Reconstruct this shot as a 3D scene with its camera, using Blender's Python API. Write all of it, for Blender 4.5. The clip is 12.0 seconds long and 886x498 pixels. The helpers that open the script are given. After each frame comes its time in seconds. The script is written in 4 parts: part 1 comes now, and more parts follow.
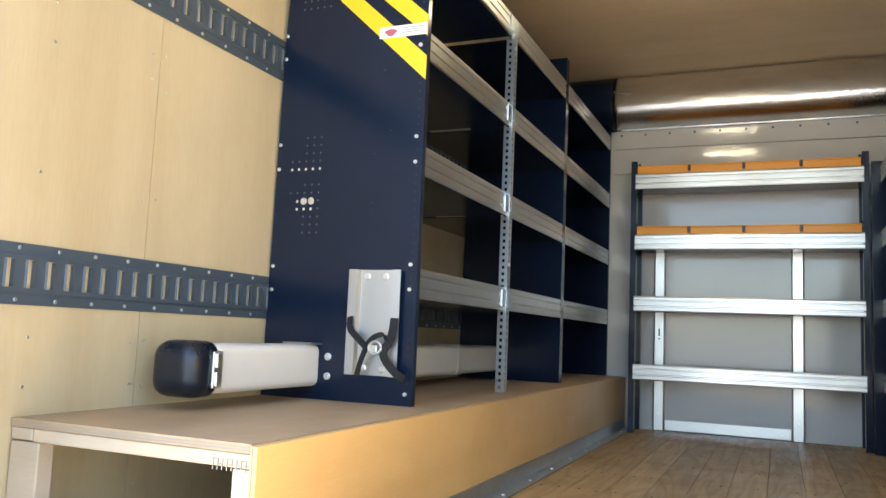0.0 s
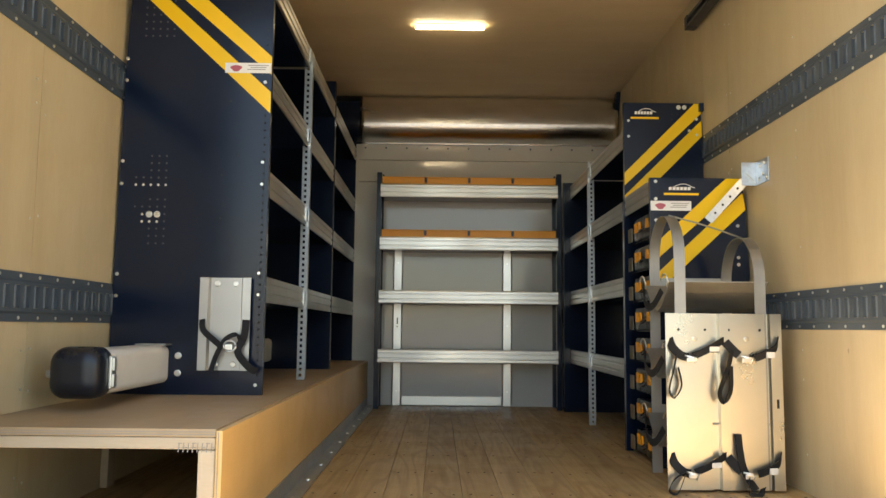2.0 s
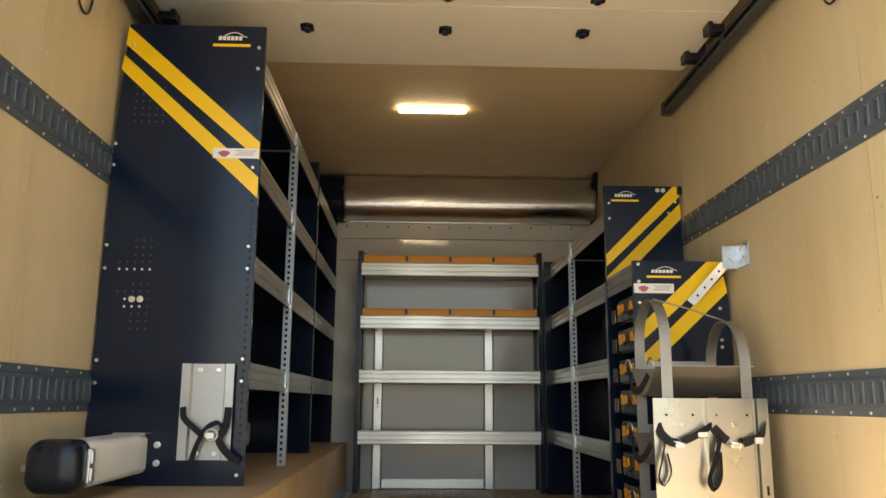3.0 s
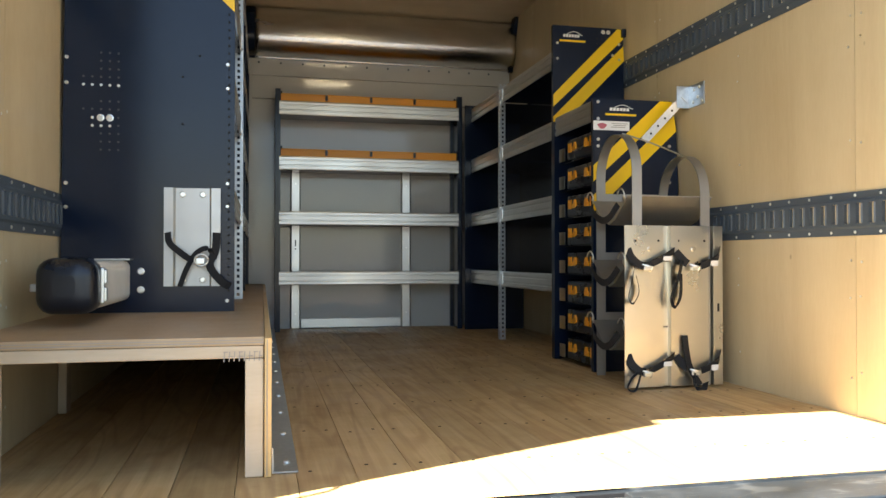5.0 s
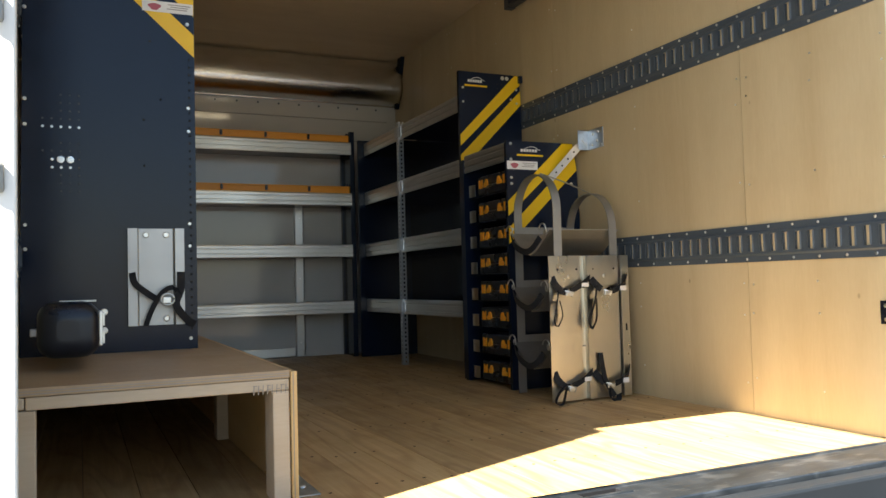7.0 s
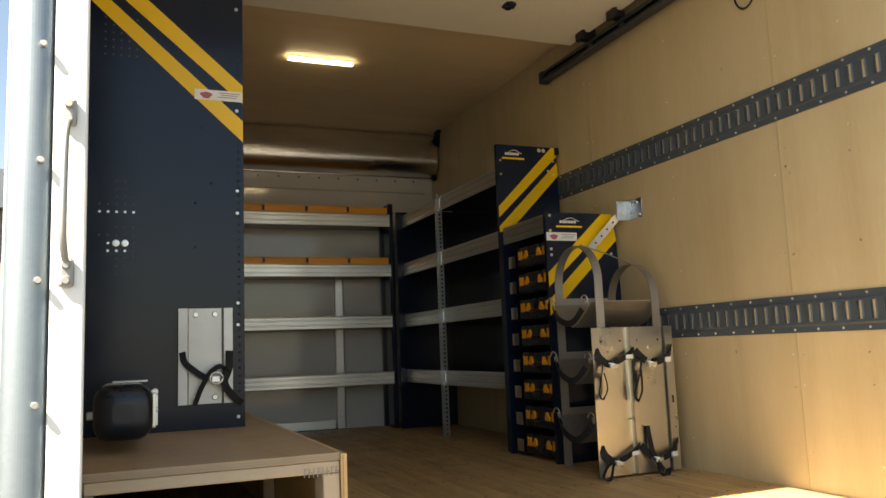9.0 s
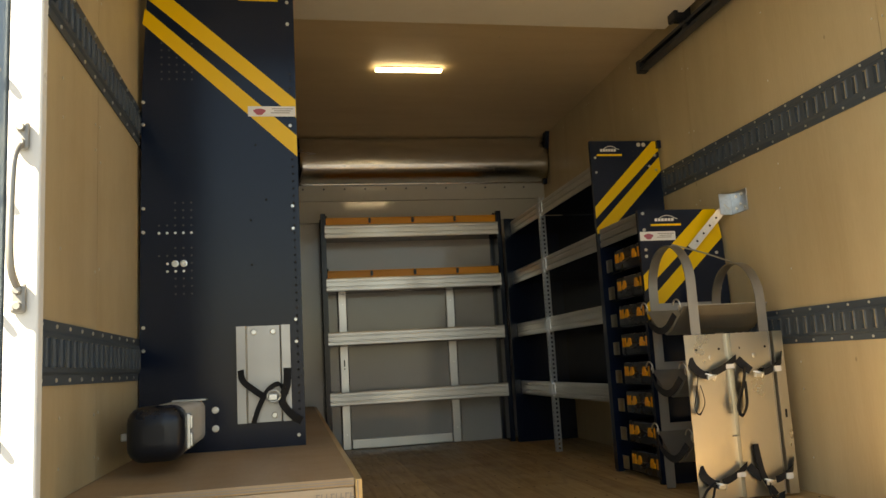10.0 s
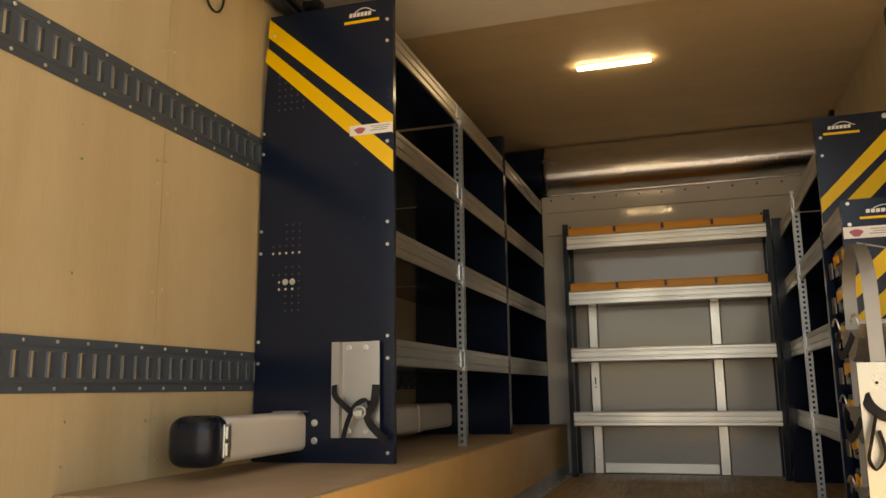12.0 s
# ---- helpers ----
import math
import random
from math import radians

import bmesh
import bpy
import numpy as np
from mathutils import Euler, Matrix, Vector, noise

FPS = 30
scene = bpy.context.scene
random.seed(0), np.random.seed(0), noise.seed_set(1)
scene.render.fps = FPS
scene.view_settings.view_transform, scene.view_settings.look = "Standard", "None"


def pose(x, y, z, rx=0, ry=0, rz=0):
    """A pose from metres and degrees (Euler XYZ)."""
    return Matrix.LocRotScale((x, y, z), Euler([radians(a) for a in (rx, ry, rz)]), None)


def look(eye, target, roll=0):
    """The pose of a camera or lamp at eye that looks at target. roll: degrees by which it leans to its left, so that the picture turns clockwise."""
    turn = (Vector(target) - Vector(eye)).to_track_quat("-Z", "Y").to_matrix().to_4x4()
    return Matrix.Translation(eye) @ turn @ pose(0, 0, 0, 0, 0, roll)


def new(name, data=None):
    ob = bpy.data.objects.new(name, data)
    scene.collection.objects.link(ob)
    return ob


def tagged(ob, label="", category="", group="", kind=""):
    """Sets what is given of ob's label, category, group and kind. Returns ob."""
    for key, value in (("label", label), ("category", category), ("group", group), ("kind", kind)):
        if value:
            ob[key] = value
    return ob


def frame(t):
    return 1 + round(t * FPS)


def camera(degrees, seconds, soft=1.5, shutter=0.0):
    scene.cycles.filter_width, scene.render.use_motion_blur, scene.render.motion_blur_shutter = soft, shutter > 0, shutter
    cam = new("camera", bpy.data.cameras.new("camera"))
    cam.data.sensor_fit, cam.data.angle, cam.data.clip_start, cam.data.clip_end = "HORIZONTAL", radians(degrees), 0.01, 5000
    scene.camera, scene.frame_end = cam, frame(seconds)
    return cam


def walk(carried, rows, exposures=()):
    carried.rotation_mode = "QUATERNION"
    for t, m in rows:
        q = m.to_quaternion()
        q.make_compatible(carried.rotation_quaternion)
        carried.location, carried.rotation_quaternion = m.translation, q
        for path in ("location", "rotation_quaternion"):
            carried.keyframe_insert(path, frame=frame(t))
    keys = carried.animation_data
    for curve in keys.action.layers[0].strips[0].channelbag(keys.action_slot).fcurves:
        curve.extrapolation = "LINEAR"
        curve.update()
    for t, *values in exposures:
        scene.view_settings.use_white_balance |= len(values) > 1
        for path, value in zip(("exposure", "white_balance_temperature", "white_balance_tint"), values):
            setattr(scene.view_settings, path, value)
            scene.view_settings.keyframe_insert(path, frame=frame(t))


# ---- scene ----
cam = camera(58.5, 12.0)
PATH = [
    (0, (-0.621, -0.774, 0.517), (-1.403, 1.054, 0.729), 2.4),
    (0.5, (-0.65, -1.071, 0.511), (-1.22, 0.844, 0.602), 2.1),
    (1, (-0.701, -1.267, 0.514), (-1.054, 0.7, 0.584), 1.4),
    (1.5, (-0.841, -1.342, 0.511), (-0.947, 0.653, 0.615), 0.7),
    (2, (-1.003, -1.376, 0.537), (-0.992, 0.614, 0.734), 0.6),
    (2.5, (-1.032, -1.382, 0.573), (-0.981, 0.586, 0.926), 0.4),
    (2.7, (-1.015, -1.386, 0.586), (-0.96, 0.577, 0.965), 0.3),
    (4.3, (-1.315, -1.27, 0.5), (-1.023, 0.69, 0.739), 0.4),
    (4.5, (-1.33, -1.255, 0.506), (-0.987, 0.71, 0.651), 0.2),
    (5, (-1.503, -1.32, 0.472), (-1.057, 0.63, 0.497), 0.0),
    (5.5, (-1.659, -1.357, 0.475), (-1.051, 0.548, 0.454), 0.0),
    (6, (-1.849, -1.354, 0.47), (-1.104, 0.503, 0.463), -0.4),
    (6.5, (-1.923, -1.386, 0.486), (-1.1, 0.436, 0.522), -0.8),
    (7, (-1.942, -1.402, 0.499), (-1.107, 0.413, 0.583), -1.5),
    (7.2, (-1.948, -1.422, 0.506), (-1.123, 0.396, 0.622), -1.7),
    (8.8, (-1.991, -1.413, 0.539), (-1.2, 0.407, 0.782), -2.0),
    (9, (-1.979, -1.417, 0.537), (-1.224, 0.419, 0.785), -2.2),
    (9.5, (-1.872, -1.385, 0.536), (-1.29, 0.509, 0.802), -3.6),
    (10, (-1.622, -1.367, 0.541), (-1.244, 0.576, 0.827), -3.2),
    (10.5, (-1.389, -1.332, 0.535), (-1.172, 0.632, 0.85), -2.5),
    (11, (-1.14, -1.253, 0.549), (-1.163, 0.71, 0.93), -1.9),
    (11.5, (-0.87, -1.174, 0.546), (-1.225, 0.753, 0.946), -1.3),
    (12, (-0.649, -1.122, 0.536), (-1.243, 0.756, 0.886), -0.8),
]
EXPOSURES = [
    (0.0, 4.28, 6200, 10),
    (0.5, 4.13, 6450, 10),
    (1.0, 3.83, 7000, 10),
    (1.5, 3.58, 7450, 10),
    (2.5, 3.18, 7600, 10),
    (4.5, 3.25, 7100, 10),
    (5.5, 2.95, 6700, 10),
    (7.0, 2.50, 6750, 10),
    (9.0, 2.38, 7850, 10),
    (9.5, 2.36, 8450, 10),
    (10.5, 2.55, 8900, 10),
    (12.0, 2.88, 9700, 18),
]
walk(cam, [(t, look(eye, target, roll)) for t, eye, target, roll in PATH], EXPOSURES)

# ---- light ----
SUN_WAY = Vector((1.0, 0.43, -1.315)).normalized()
world = bpy.data.worlds.new("sky")
scene.world = world
world.use_nodes = True
wn = world.node_tree.nodes
sky = wn.new("ShaderNodeTexSky")
sky.sky_type, sky.sun_disc = "NISHITA", False
sky.sun_elevation, sky.sun_rotation = math.asin(-SUN_WAY.z), math.atan2(-SUN_WAY.x, -SUN_WAY.y)
world.node_tree.links.new(sky.outputs[0], wn["Background"].inputs[0])
wn["Background"].inputs[1].default_value = 0.053
sun = new("sun", bpy.data.lights.new("sun", "SUN"))
sun.data.energy, sun.data.angle, sun.data.color = 6.0, radians(0.55), (1.0, 0.97, 0.92)
sun.matrix_world = look((-6, -4, 8), Vector((-6, -4, 8)) + SUN_WAY)

# ---- materials ----


class Mat:
    """A node material with a principled shader, and short ways to add textures to it."""

    def __init__(self, name, colour=(0.5, 0.5, 0.5), rough=0.5, metal=0.0, spec=0.5):
        self.m = bpy.data.materials.new(name)
        self.m.use_nodes = True
        self.t = self.m.node_tree
        self.b = self.t.nodes["Principled BSDF"]
        self.b.inputs["Base Color"].default_value = (*colour, 1)
        self.b.inputs["Roughness"].default_value = rough
        self.b.inputs["Metallic"].default_value = metal
        self.b.inputs["Specular IOR Level"].default_value = spec

    def node(self, kind, **settings):
        n = self.t.nodes.new(kind)
        for key, value in settings.items():
            n.inputs[key].default_value = value
        return n

    def join(self, a, b):
        self.t.links.new(a, b)

    def place(self, scale=(1, 1, 1), shuffle=0.0):
        """World places, scaled; shuffle moves them by each object's random number."""
        g = self.node("ShaderNodeNewGeometry")
        out = g.outputs["Position"]
        if shuffle:
            info = self.node("ShaderNodeObjectInfo")
            mul = self.t.nodes.new("ShaderNodeVectorMath")
            mul.operation = "MULTIPLY_ADD"
            mul.inputs[1].default_value = (shuffle, shuffle * 1.7, shuffle * 2.3)
            self.join(info.outputs["Random"], mul.inputs[0])
            self.join(out, mul.inputs[2])
            out = mul.outputs[0]
        mp = self.node("ShaderNodeMapping")
        mp.inputs["Scale"].default_value = scale
        self.join(out, mp.inputs["Vector"])
        return mp.outputs[0]

    def noise(self, where, scale=5, detail=4, rough=0.55, distortion=0.0):
        n = self.node("ShaderNodeTexNoise", Scale=scale, Detail=detail, Roughness=rough, Distortion=distortion)
        self.join(where, n.inputs["Vector"])
        return n.outputs["Fac"]

    def voronoi(self, where, scale, colour=False):
        n = self.node("ShaderNodeTexVoronoi", Scale=scale)
        self.join(where, n.inputs["Vector"])
        return n.outputs["Color" if colour else "Distance"]

    def ramp(self, fac, *stops):
        r = self.t.nodes.new("ShaderNodeValToRGB")
        while len(r.color_ramp.elements) < len(stops):
            r.color_ramp.elements.new(0.5)
        for e, (at, c) in zip(r.color_ramp.elements, stops):
            e.position = at
            e.color = (*c, 1) if isinstance(c, tuple) else (c, c, c, 1)
        self.join(fac, r.inputs[0])
        return r.outputs[0]

    def mix(self, fac, a, b, how="MIX"):
        x = self.t.nodes.new("ShaderNodeMix")
        x.data_type, x.blend_type = "RGBA", how
        for v, s in ((fac, x.inputs[0]), (a, x.inputs[6]), (b, x.inputs[7])):
            if isinstance(v, bpy.types.NodeSocket):
                self.join(v, s)
            else:
                s.default_value = v if not isinstance(v, tuple) else (*v, 1)
        return x.outputs[2]

    def random(self):
        return self.node("ShaderNodeObjectInfo").outputs["Random"]

    def colour(self, out):
        self.join(out, self.b.inputs["Base Color"])
        return self

    def rough(self, out):
        self.join(out, self.b.inputs["Roughness"])
        return self

    def bump(self, out, strength=0.2, distance=0.002):
        b = self.node("ShaderNodeBump", Strength=strength, Distance=distance)
        self.join(out, b.inputs["Height"])
        self.join(b.outputs[0], self.b.inputs["Normal"])
        return self


def plywood(name, light, mid, dark, rough=0.38, grain=(6, 6, 0.7)):
    k = Mat(name, mid, rough)
    p = k.place(grain, 3.0)
    fine = k.noise(k.place(tuple(g * 9 for g in grain), 3.0), 3, 3)
    broad = k.noise(p, 0.8, 4, 0.55, 0.9)
    c = k.ramp(broad, (0.15, dark), (0.5, mid), (0.85, light))
    c = k.mix(0.16, c, k.ramp(fine, (0.3, dark), (0.7, light)))
    tone = k.ramp(k.random(), (0.0, 0.86), (1.0, 1.0))
    c = k.mix(1.0, c, tone, "MULTIPLY")
    knots = k.voronoi(k.place((1.5, 1.5, 0.9), 5.0), 3.2)
    c = k.mix(k.ramp(knots, (0.014, 0.7), (0.03, 0.0)), c, tuple(d * 0.45 for d in dark))
    stain = k.noise(k.place((1, 1, 1), 1.0), 2.3, 5, 0.65)
    c = k.mix(k.ramp(stain, (0.47, 0.0), (0.74, 0.42)), c, dark)
    k.colour(c).bump(fine, 0.12, 0.001)
    k.rough(k.ramp(stain, (0.3, rough - 0.08), (0.7, rough + 0.12)))
    return k.m


def plank_wood(name):
    k = Mat(name, (0.4, 0.25, 0.12), 0.45)
    warp = k.noise(k.place((6.5, 0.8, 6.5), 4.0), 1.2, 1.2, 0.35)
    rings = k.noise(k.place((22, 0.9, 22), 4.0), 1.2, 2, 0.5, 1.6)
    comb = k.node("ShaderNodeMath")
    comb.operation = "SINE"
    mul = k.node("ShaderNodeMath")
    mul.operation = "MULTIPLY"
    mul.inputs[1].default_value = 48.0
    k.join(warp, mul.inputs[0])
    k.join(mul.outputs[0], comb.inputs[0])
    fine = k.noise(k.place((110, 3, 110), 4.0), 2, 3)
    c = k.ramp(rings, (0.25, (0.46, 0.29, 0.12)), (0.5, (0.56, 0.38, 0.165)), (0.75, (0.66, 0.465, 0.225)))
    c = k.mix(k.ramp(comb.outputs[0], (0.3, 0.0), (1.0, 0.42)), c, (0.30, 0.15, 0.05))
    c = k.mix(0.13, c, k.ramp(fine, (0.3, (0.29, 0.17, 0.07)), (0.7, (0.64, 0.45, 0.24))))
    c = k.mix(1.0, c, k.ramp(k.random(), (0.0, 0.70), (1.0, 1.0)), "MULTIPLY")
    dirt = k.noise(k.place((1, 1, 1)), 3.1, 6, 0.7)
    c = k.mix(k.ramp(dirt, (0.5, 0.0), (0.8, 0.4)), c, (0.17, 0.105, 0.055))
    k.colour(c).bump(fine, 0.2, 0.0008)
    k.rough(k.ramp(dirt, (0.3, 0.36), (0.7, 0.6)))
    return k.m


def powder(name, colour, rough=0.38, spec=0.5):
    k = Mat(name, colour, rough, 0.0, spec)
    n = k.noise(k.place(), 900, 2)
    wear = k.noise(k.place(), 4, 6, 0.7)
    k.colour(k.mix(k.ramp(wear, (0.45, 0.0), (0.8, 0.3)), colour, tuple(c * 1.6 for c in colour)))
    k.bump(n, 0.12, 0.0004).rough(k.ramp(wear, (0.3, rough - 0.02), (0.7, rough + 0.05)))
    return k.m


def metal(name, colour, rough=0.3, brushed=(1, 1, 1), spangle=0.0, wear_by=0.85):
    k = Mat(name, colour, rough, 1.0)
    n = k.noise(k.place(brushed), 14, 3)
    wear = k.noise(k.place(), 5, 5, 0.6)
    c = k.mix(k.ramp(wear, (0.4, 0.0), (0.75, 1.0)), colour, tuple(v * wear_by for v in colour))
    if spangle:
        s = k.ramp(k.voronoi(k.place(), 110, True), (0.0, 1.0 - spangle), (1.0, 1.0))
        c = k.mix(1.0, c, s, "MULTIPLY")
    k.colour(c).bump(n, 0.03, 0.0003)
    k.rough(k.ramp(wear, (0.3, rough - 0.04), (0.7, rough + 0.08)))
    return k.m


def plastic(name, colour, rough=0.4, dust=0.25):
    k = Mat(name, colour, rough)
    n = k.noise(k.place(), 9, 6, 0.7)
    k.colour(k.mix(k.ramp(n, (0.4, 0.0), (0.8, dust)), colour, tuple(c * 0.6 + 0.06 for c in colour)))
    k.rough(k.ramp(n, (0.3, rough - 0.08), (0.7, rough + 0.12))).bump(k.noise(k.place(), 400, 2), 0.06, 0.0005)
    return k.m


PLY = plywood("birch plywood", (0.655, 0.54, 0.335), (0.575, 0.463, 0.278), (0.475, 0.36, 0.20))
PLY_TOP = plywood("red-brown plywood", (0.54, 0.385, 0.225), (0.47, 0.325, 0.185), (0.37, 0.245, 0.13), 0.5, (6, 0.7, 6))
PLY_SIDE = plywood("varnished plywood", (0.73, 0.485, 0.205), (0.66, 0.42, 0.165), (0.54, 0.32, 0.115), 0.35, (6, 0.7, 6))
CEIL = plywood("ceiling plywood", (0.73, 0.59, 0.39), (0.67, 0.53, 0.34), (0.58, 0.44, 0.265), 0.55, (0.7, 6, 6))
LUMBER = plywood("sawn lumber", (0.64, 0.52, 0.38), (0.57, 0.45, 0.31), (0.46, 0.34, 0.21), 0.65, (0.9, 7, 7))
FLOOR = plank_wood("pine planks")
BLACK = powder("black powder coat", (0.0052, 0.0108, 0.027), 0.17, 0.34)
TRACK = powder("slate blue paint", (0.055, 0.072, 0.09), 0.42)
ALU = metal("mill aluminium", (0.61, 0.61, 0.59), 0.32, (3, 3, 40), 0.0, 0.95)
ALU_RUN = metal("extruded aluminium", (0.58, 0.575, 0.55), 0.34, (2, 2, 30), 0.0, 0.96)
DULL = metal("dull aluminium", (0.52, 0.51, 0.48), 0.42, (30, 30, 2), 0.0, 0.94)
SHEET = metal("aluminium sheet", (0.619, 0.593, 0.516), 0.3, (40, 40, 1), 0.0, 0.93)
GALV = metal("galvanised steel", (0.62, 0.66, 0.69), 0.36, (1, 1, 1), 0.14, 0.9)
ZINC = metal("zinc bolt", (0.80, 0.80, 0.76), 0.3)
YELLOW = plastic("yellow film", (0.92, 0.56, 0.01), 0.35, 0.06)
ORANGE = plastic("orange plastic", (0.82, 0.34, 0.02), 0.4, 0.1)
WHITE = plastic("white print", (0.82, 0.80, 0.76), 0.4, 0.1)
PINK = plastic("pink print", (0.45, 0.10, 0.13), 0.45, 0.1)
INK = plastic("grey print", (0.30, 0.26, 0.22), 0.6, 0.1)
BACK = plastic("grey white panel", (0.52, 0.51, 0.475), 0.07, 0.1)
DOORM = plastic("cream painted door", (0.74, 0.70, 0.60), 0.42, 0.12)
PVC = plastic("cream pvc", (0.78, 0.74, 0.66), 0.35, 0.15)
RUBBER = plastic("black plastic", (0.006, 0.009, 0.016), 0.28, 0.02)
WEB = plastic("black webbing", (0.008, 0.008, 0.009), 0.8, 0.02)
GREY = metal("grey steel", (0.40, 0.395, 0.37), 0.52)
POST = metal("weathered galvanised post", (0.30, 0.35, 0.38), 0.5, (1, 1, 1), 0.06, 0.85)
PAINT = plastic("white painted steel", (0.80, 0.79, 0.74), 0.35, 0.12)
SILL_K = Mat("scuffed steel sill", (0.2, 0.22, 0.24), 0.4, 1.0)
scr = SILL_K.noise(SILL_K.place((2, 45, 45)), 5, 5, 0.7)
pat = SILL_K.noise(SILL_K.place((1, 1, 1)), 6, 4, 0.6)
edge = SILL_K.voronoi(SILL_K.place((1, 2.5, 2.5)), 11)
tone = SILL_K.mix(SILL_K.ramp(pat, (0.3, 0.0), (0.7, 1.0)), (0.095, 0.11, 0.12), (0.15, 0.165, 0.178))
tone = SILL_K.mix(SILL_K.ramp(scr, (0.6, 0.0), (0.72, 0.8)), tone, (0.55, 0.57, 0.57))
SILL_K.colour(SILL_K.mix(SILL_K.ramp(edge, (0.66, 0.0), (0.82, 0.3)), tone, (0.45, 0.47, 0.47)))
SILL_K.rough(SILL_K.ramp(pat, (0.3, 0.42), (0.7, 0.54))).bump(scr, 0.1, 0.001)
SILL = SILL_K.m
DARK = powder("dark grey paint", (0.035, 0.04, 0.045), 0.45)
# darker copy of the grey paint, with the rear beam's shade in its colour
BEAM_SHADED = powder("dark grey paint darkened for shade", (0.011, 0.014, 0.017), 0.5)
HOLE = plastic("dark hole", (0.004, 0.004, 0.005), 0.8, 0.0)
SLATE = plastic("blue grey paint", (0.16, 0.19, 0.21), 0.5)
LABEL = plastic("white webbing label", (0.75, 0.73, 0.68), 0.6, 0.1)
FOIL_K = Mat("foil bubble wrap", (0.56, 0.56, 0.56), 0.2, 1.0)
bub = FOIL_K.voronoi(FOIL_K.place(), 85)
crease = FOIL_K.noise(FOIL_K.place((1, 3, 3)), 4, 4, 0.55)
FOIL_K.colour(FOIL_K.mix(FOIL_K.ramp(crease, (0.35, 0.0), (0.7, 1.0)), (0.78, 0.78, 0.78), (0.66, 0.66, 0.65)))
FOIL_K.rough(FOIL_K.ramp(crease, (0.3, 0.2), (0.7, 0.28)))
FOIL_K.bump(FOIL_K.ramp(bub, (0.15, 1.0), (0.55, 0.0)), 0.24, 0.003)
FOIL = FOIL_K.m
ASPH_K = Mat("yard asphalt", (0.06, 0.06, 0.06), 0.85)
ASPH_K.colour(ASPH_K.ramp(ASPH_K.noise(ASPH_K.place(), 3, 8, 0.75), (0.3, (0.045, 0.045, 0.045)), (0.7, (0.085, 0.084, 0.08))))
ASPH_K.bump(ASPH_K.noise(ASPH_K.place(), 150, 3), 0.4, 0.004)
ASPH = ASPH_K.m
BODY = plastic("weathered beige panel", (0.30, 0.27, 0.26), 0.55, 0.3)
GLOW_K = Mat("lamp diffuser", (0.9, 0.88, 0.8), 0.4)
GLOW_K.b.inputs["Emission Color"].default_value = (1.0, 0.86, 0.58, 1)
GLOW_K.b.inputs["Emission Strength"].default_value = 3.3
GLOW = GLOW_K.m

# ---- mesh helpers ----


def box(bm, x0, x1, y0, y1, z0, z1, bevel=0.0):
    v = [bm.verts.new(p) for p in ((x0, y0, z0), (x1, y0, z0), (x1, y1, z0), (x0, y1, z0), (x0, y0, z1), (x1, y0, z1), (x1, y1, z1), (x0, y1, z1))]
    f = [bm.faces.new([v[i] for i in q]) for q in ((3, 2, 1, 0), (4, 5, 6, 7), (0, 1, 5, 4), (1, 2, 6, 5), (2, 3, 7, 6), (3, 0, 4, 7))]
    if bevel:
        edges = list({e for q in f for e in q.edges})
        bmesh.ops.bevel(bm, geom=edges, offset=bevel, segments=2, affect="EDGES", profile=0.5)
    return bm


def prism(bm, pts, axis, a, b):
    """An outline of 2D points drawn out along an axis from a to b. Axis x: points are (y, z); y: (x, z); z: (x, y)."""
    def at(p, d):
        return {"x": (d, p[0], p[1]), "y": (p[0], d, p[1]), "z": (p[0], p[1], d)}[axis]
    lo, hi = [bm.verts.new(at(p, a)) for p in pts], [bm.verts.new(at(p, b)) for p in pts]
    n = len(pts)
    for i in range(n):
        bm.faces.new((lo[i], lo[(i + 1) % n], hi[(i + 1) % n], hi[i]))
    bm.faces.new(lo[::-1])
    bm.faces.new(hi)
    bmesh.ops.recalc_face_normals(bm, faces=bm.faces)
    return bm


def disc(bm, c, axis, r, depth, n=10, dome=0.0):
    """A short round head that stands out from c along the axis by depth."""
    ax = Vector(axis).normalized()
    u = ax.orthogonal().normalized()
    w = ax.cross(u)
    c = Vector(c)
    rings = [(r, 0.0), (r, depth * 0.7), (r * 0.75, depth)]
    loops = [[bm.verts.new(c + ax * d + (u * math.cos(2 * math.pi * i / n) + w * math.sin(2 * math.pi * i / n)) * q) for i in range(n)] for q, d in rings]
    for a, b in zip(loops, loops[1:]):
        for i in range(n):
            bm.faces.new((a[i], a[(i + 1) % n], b[(i + 1) % n], b[i]))
    bm.faces.new(loops[-1])
    bm.faces.new(loops[0][::-1])
    return bm


def pipe(bm, pts, r, n=8):
    """A round bar along points."""
    pts = [Vector(p) for p in pts]
    loops, u = [], None
    for i, p in enumerate(pts):
        d = (pts[min(i + 1, len(pts) - 1)] - pts[max(i - 1, 0)]).normalized()
        u = d.orthogonal().normalized() if u is None else (u - d * u.dot(d)).normalized()
        w = d.cross(u)
        loops.append([bm.verts.new(p + (u * math.cos(2 * math.pi * k / n) + w * math.sin(2 * math.pi * k / n)) * r) for k in range(n)])
    for a, b in zip(loops, loops[1:]):
        for k in range(n):
            f = bm.faces.new((a[k], a[(k + 1) % n], b[(k + 1) % n], b[k]))
            f.smooth = True
    bm.faces.new(loops[0][::-1])
    bm.faces.new(loops[-1])
    return bm


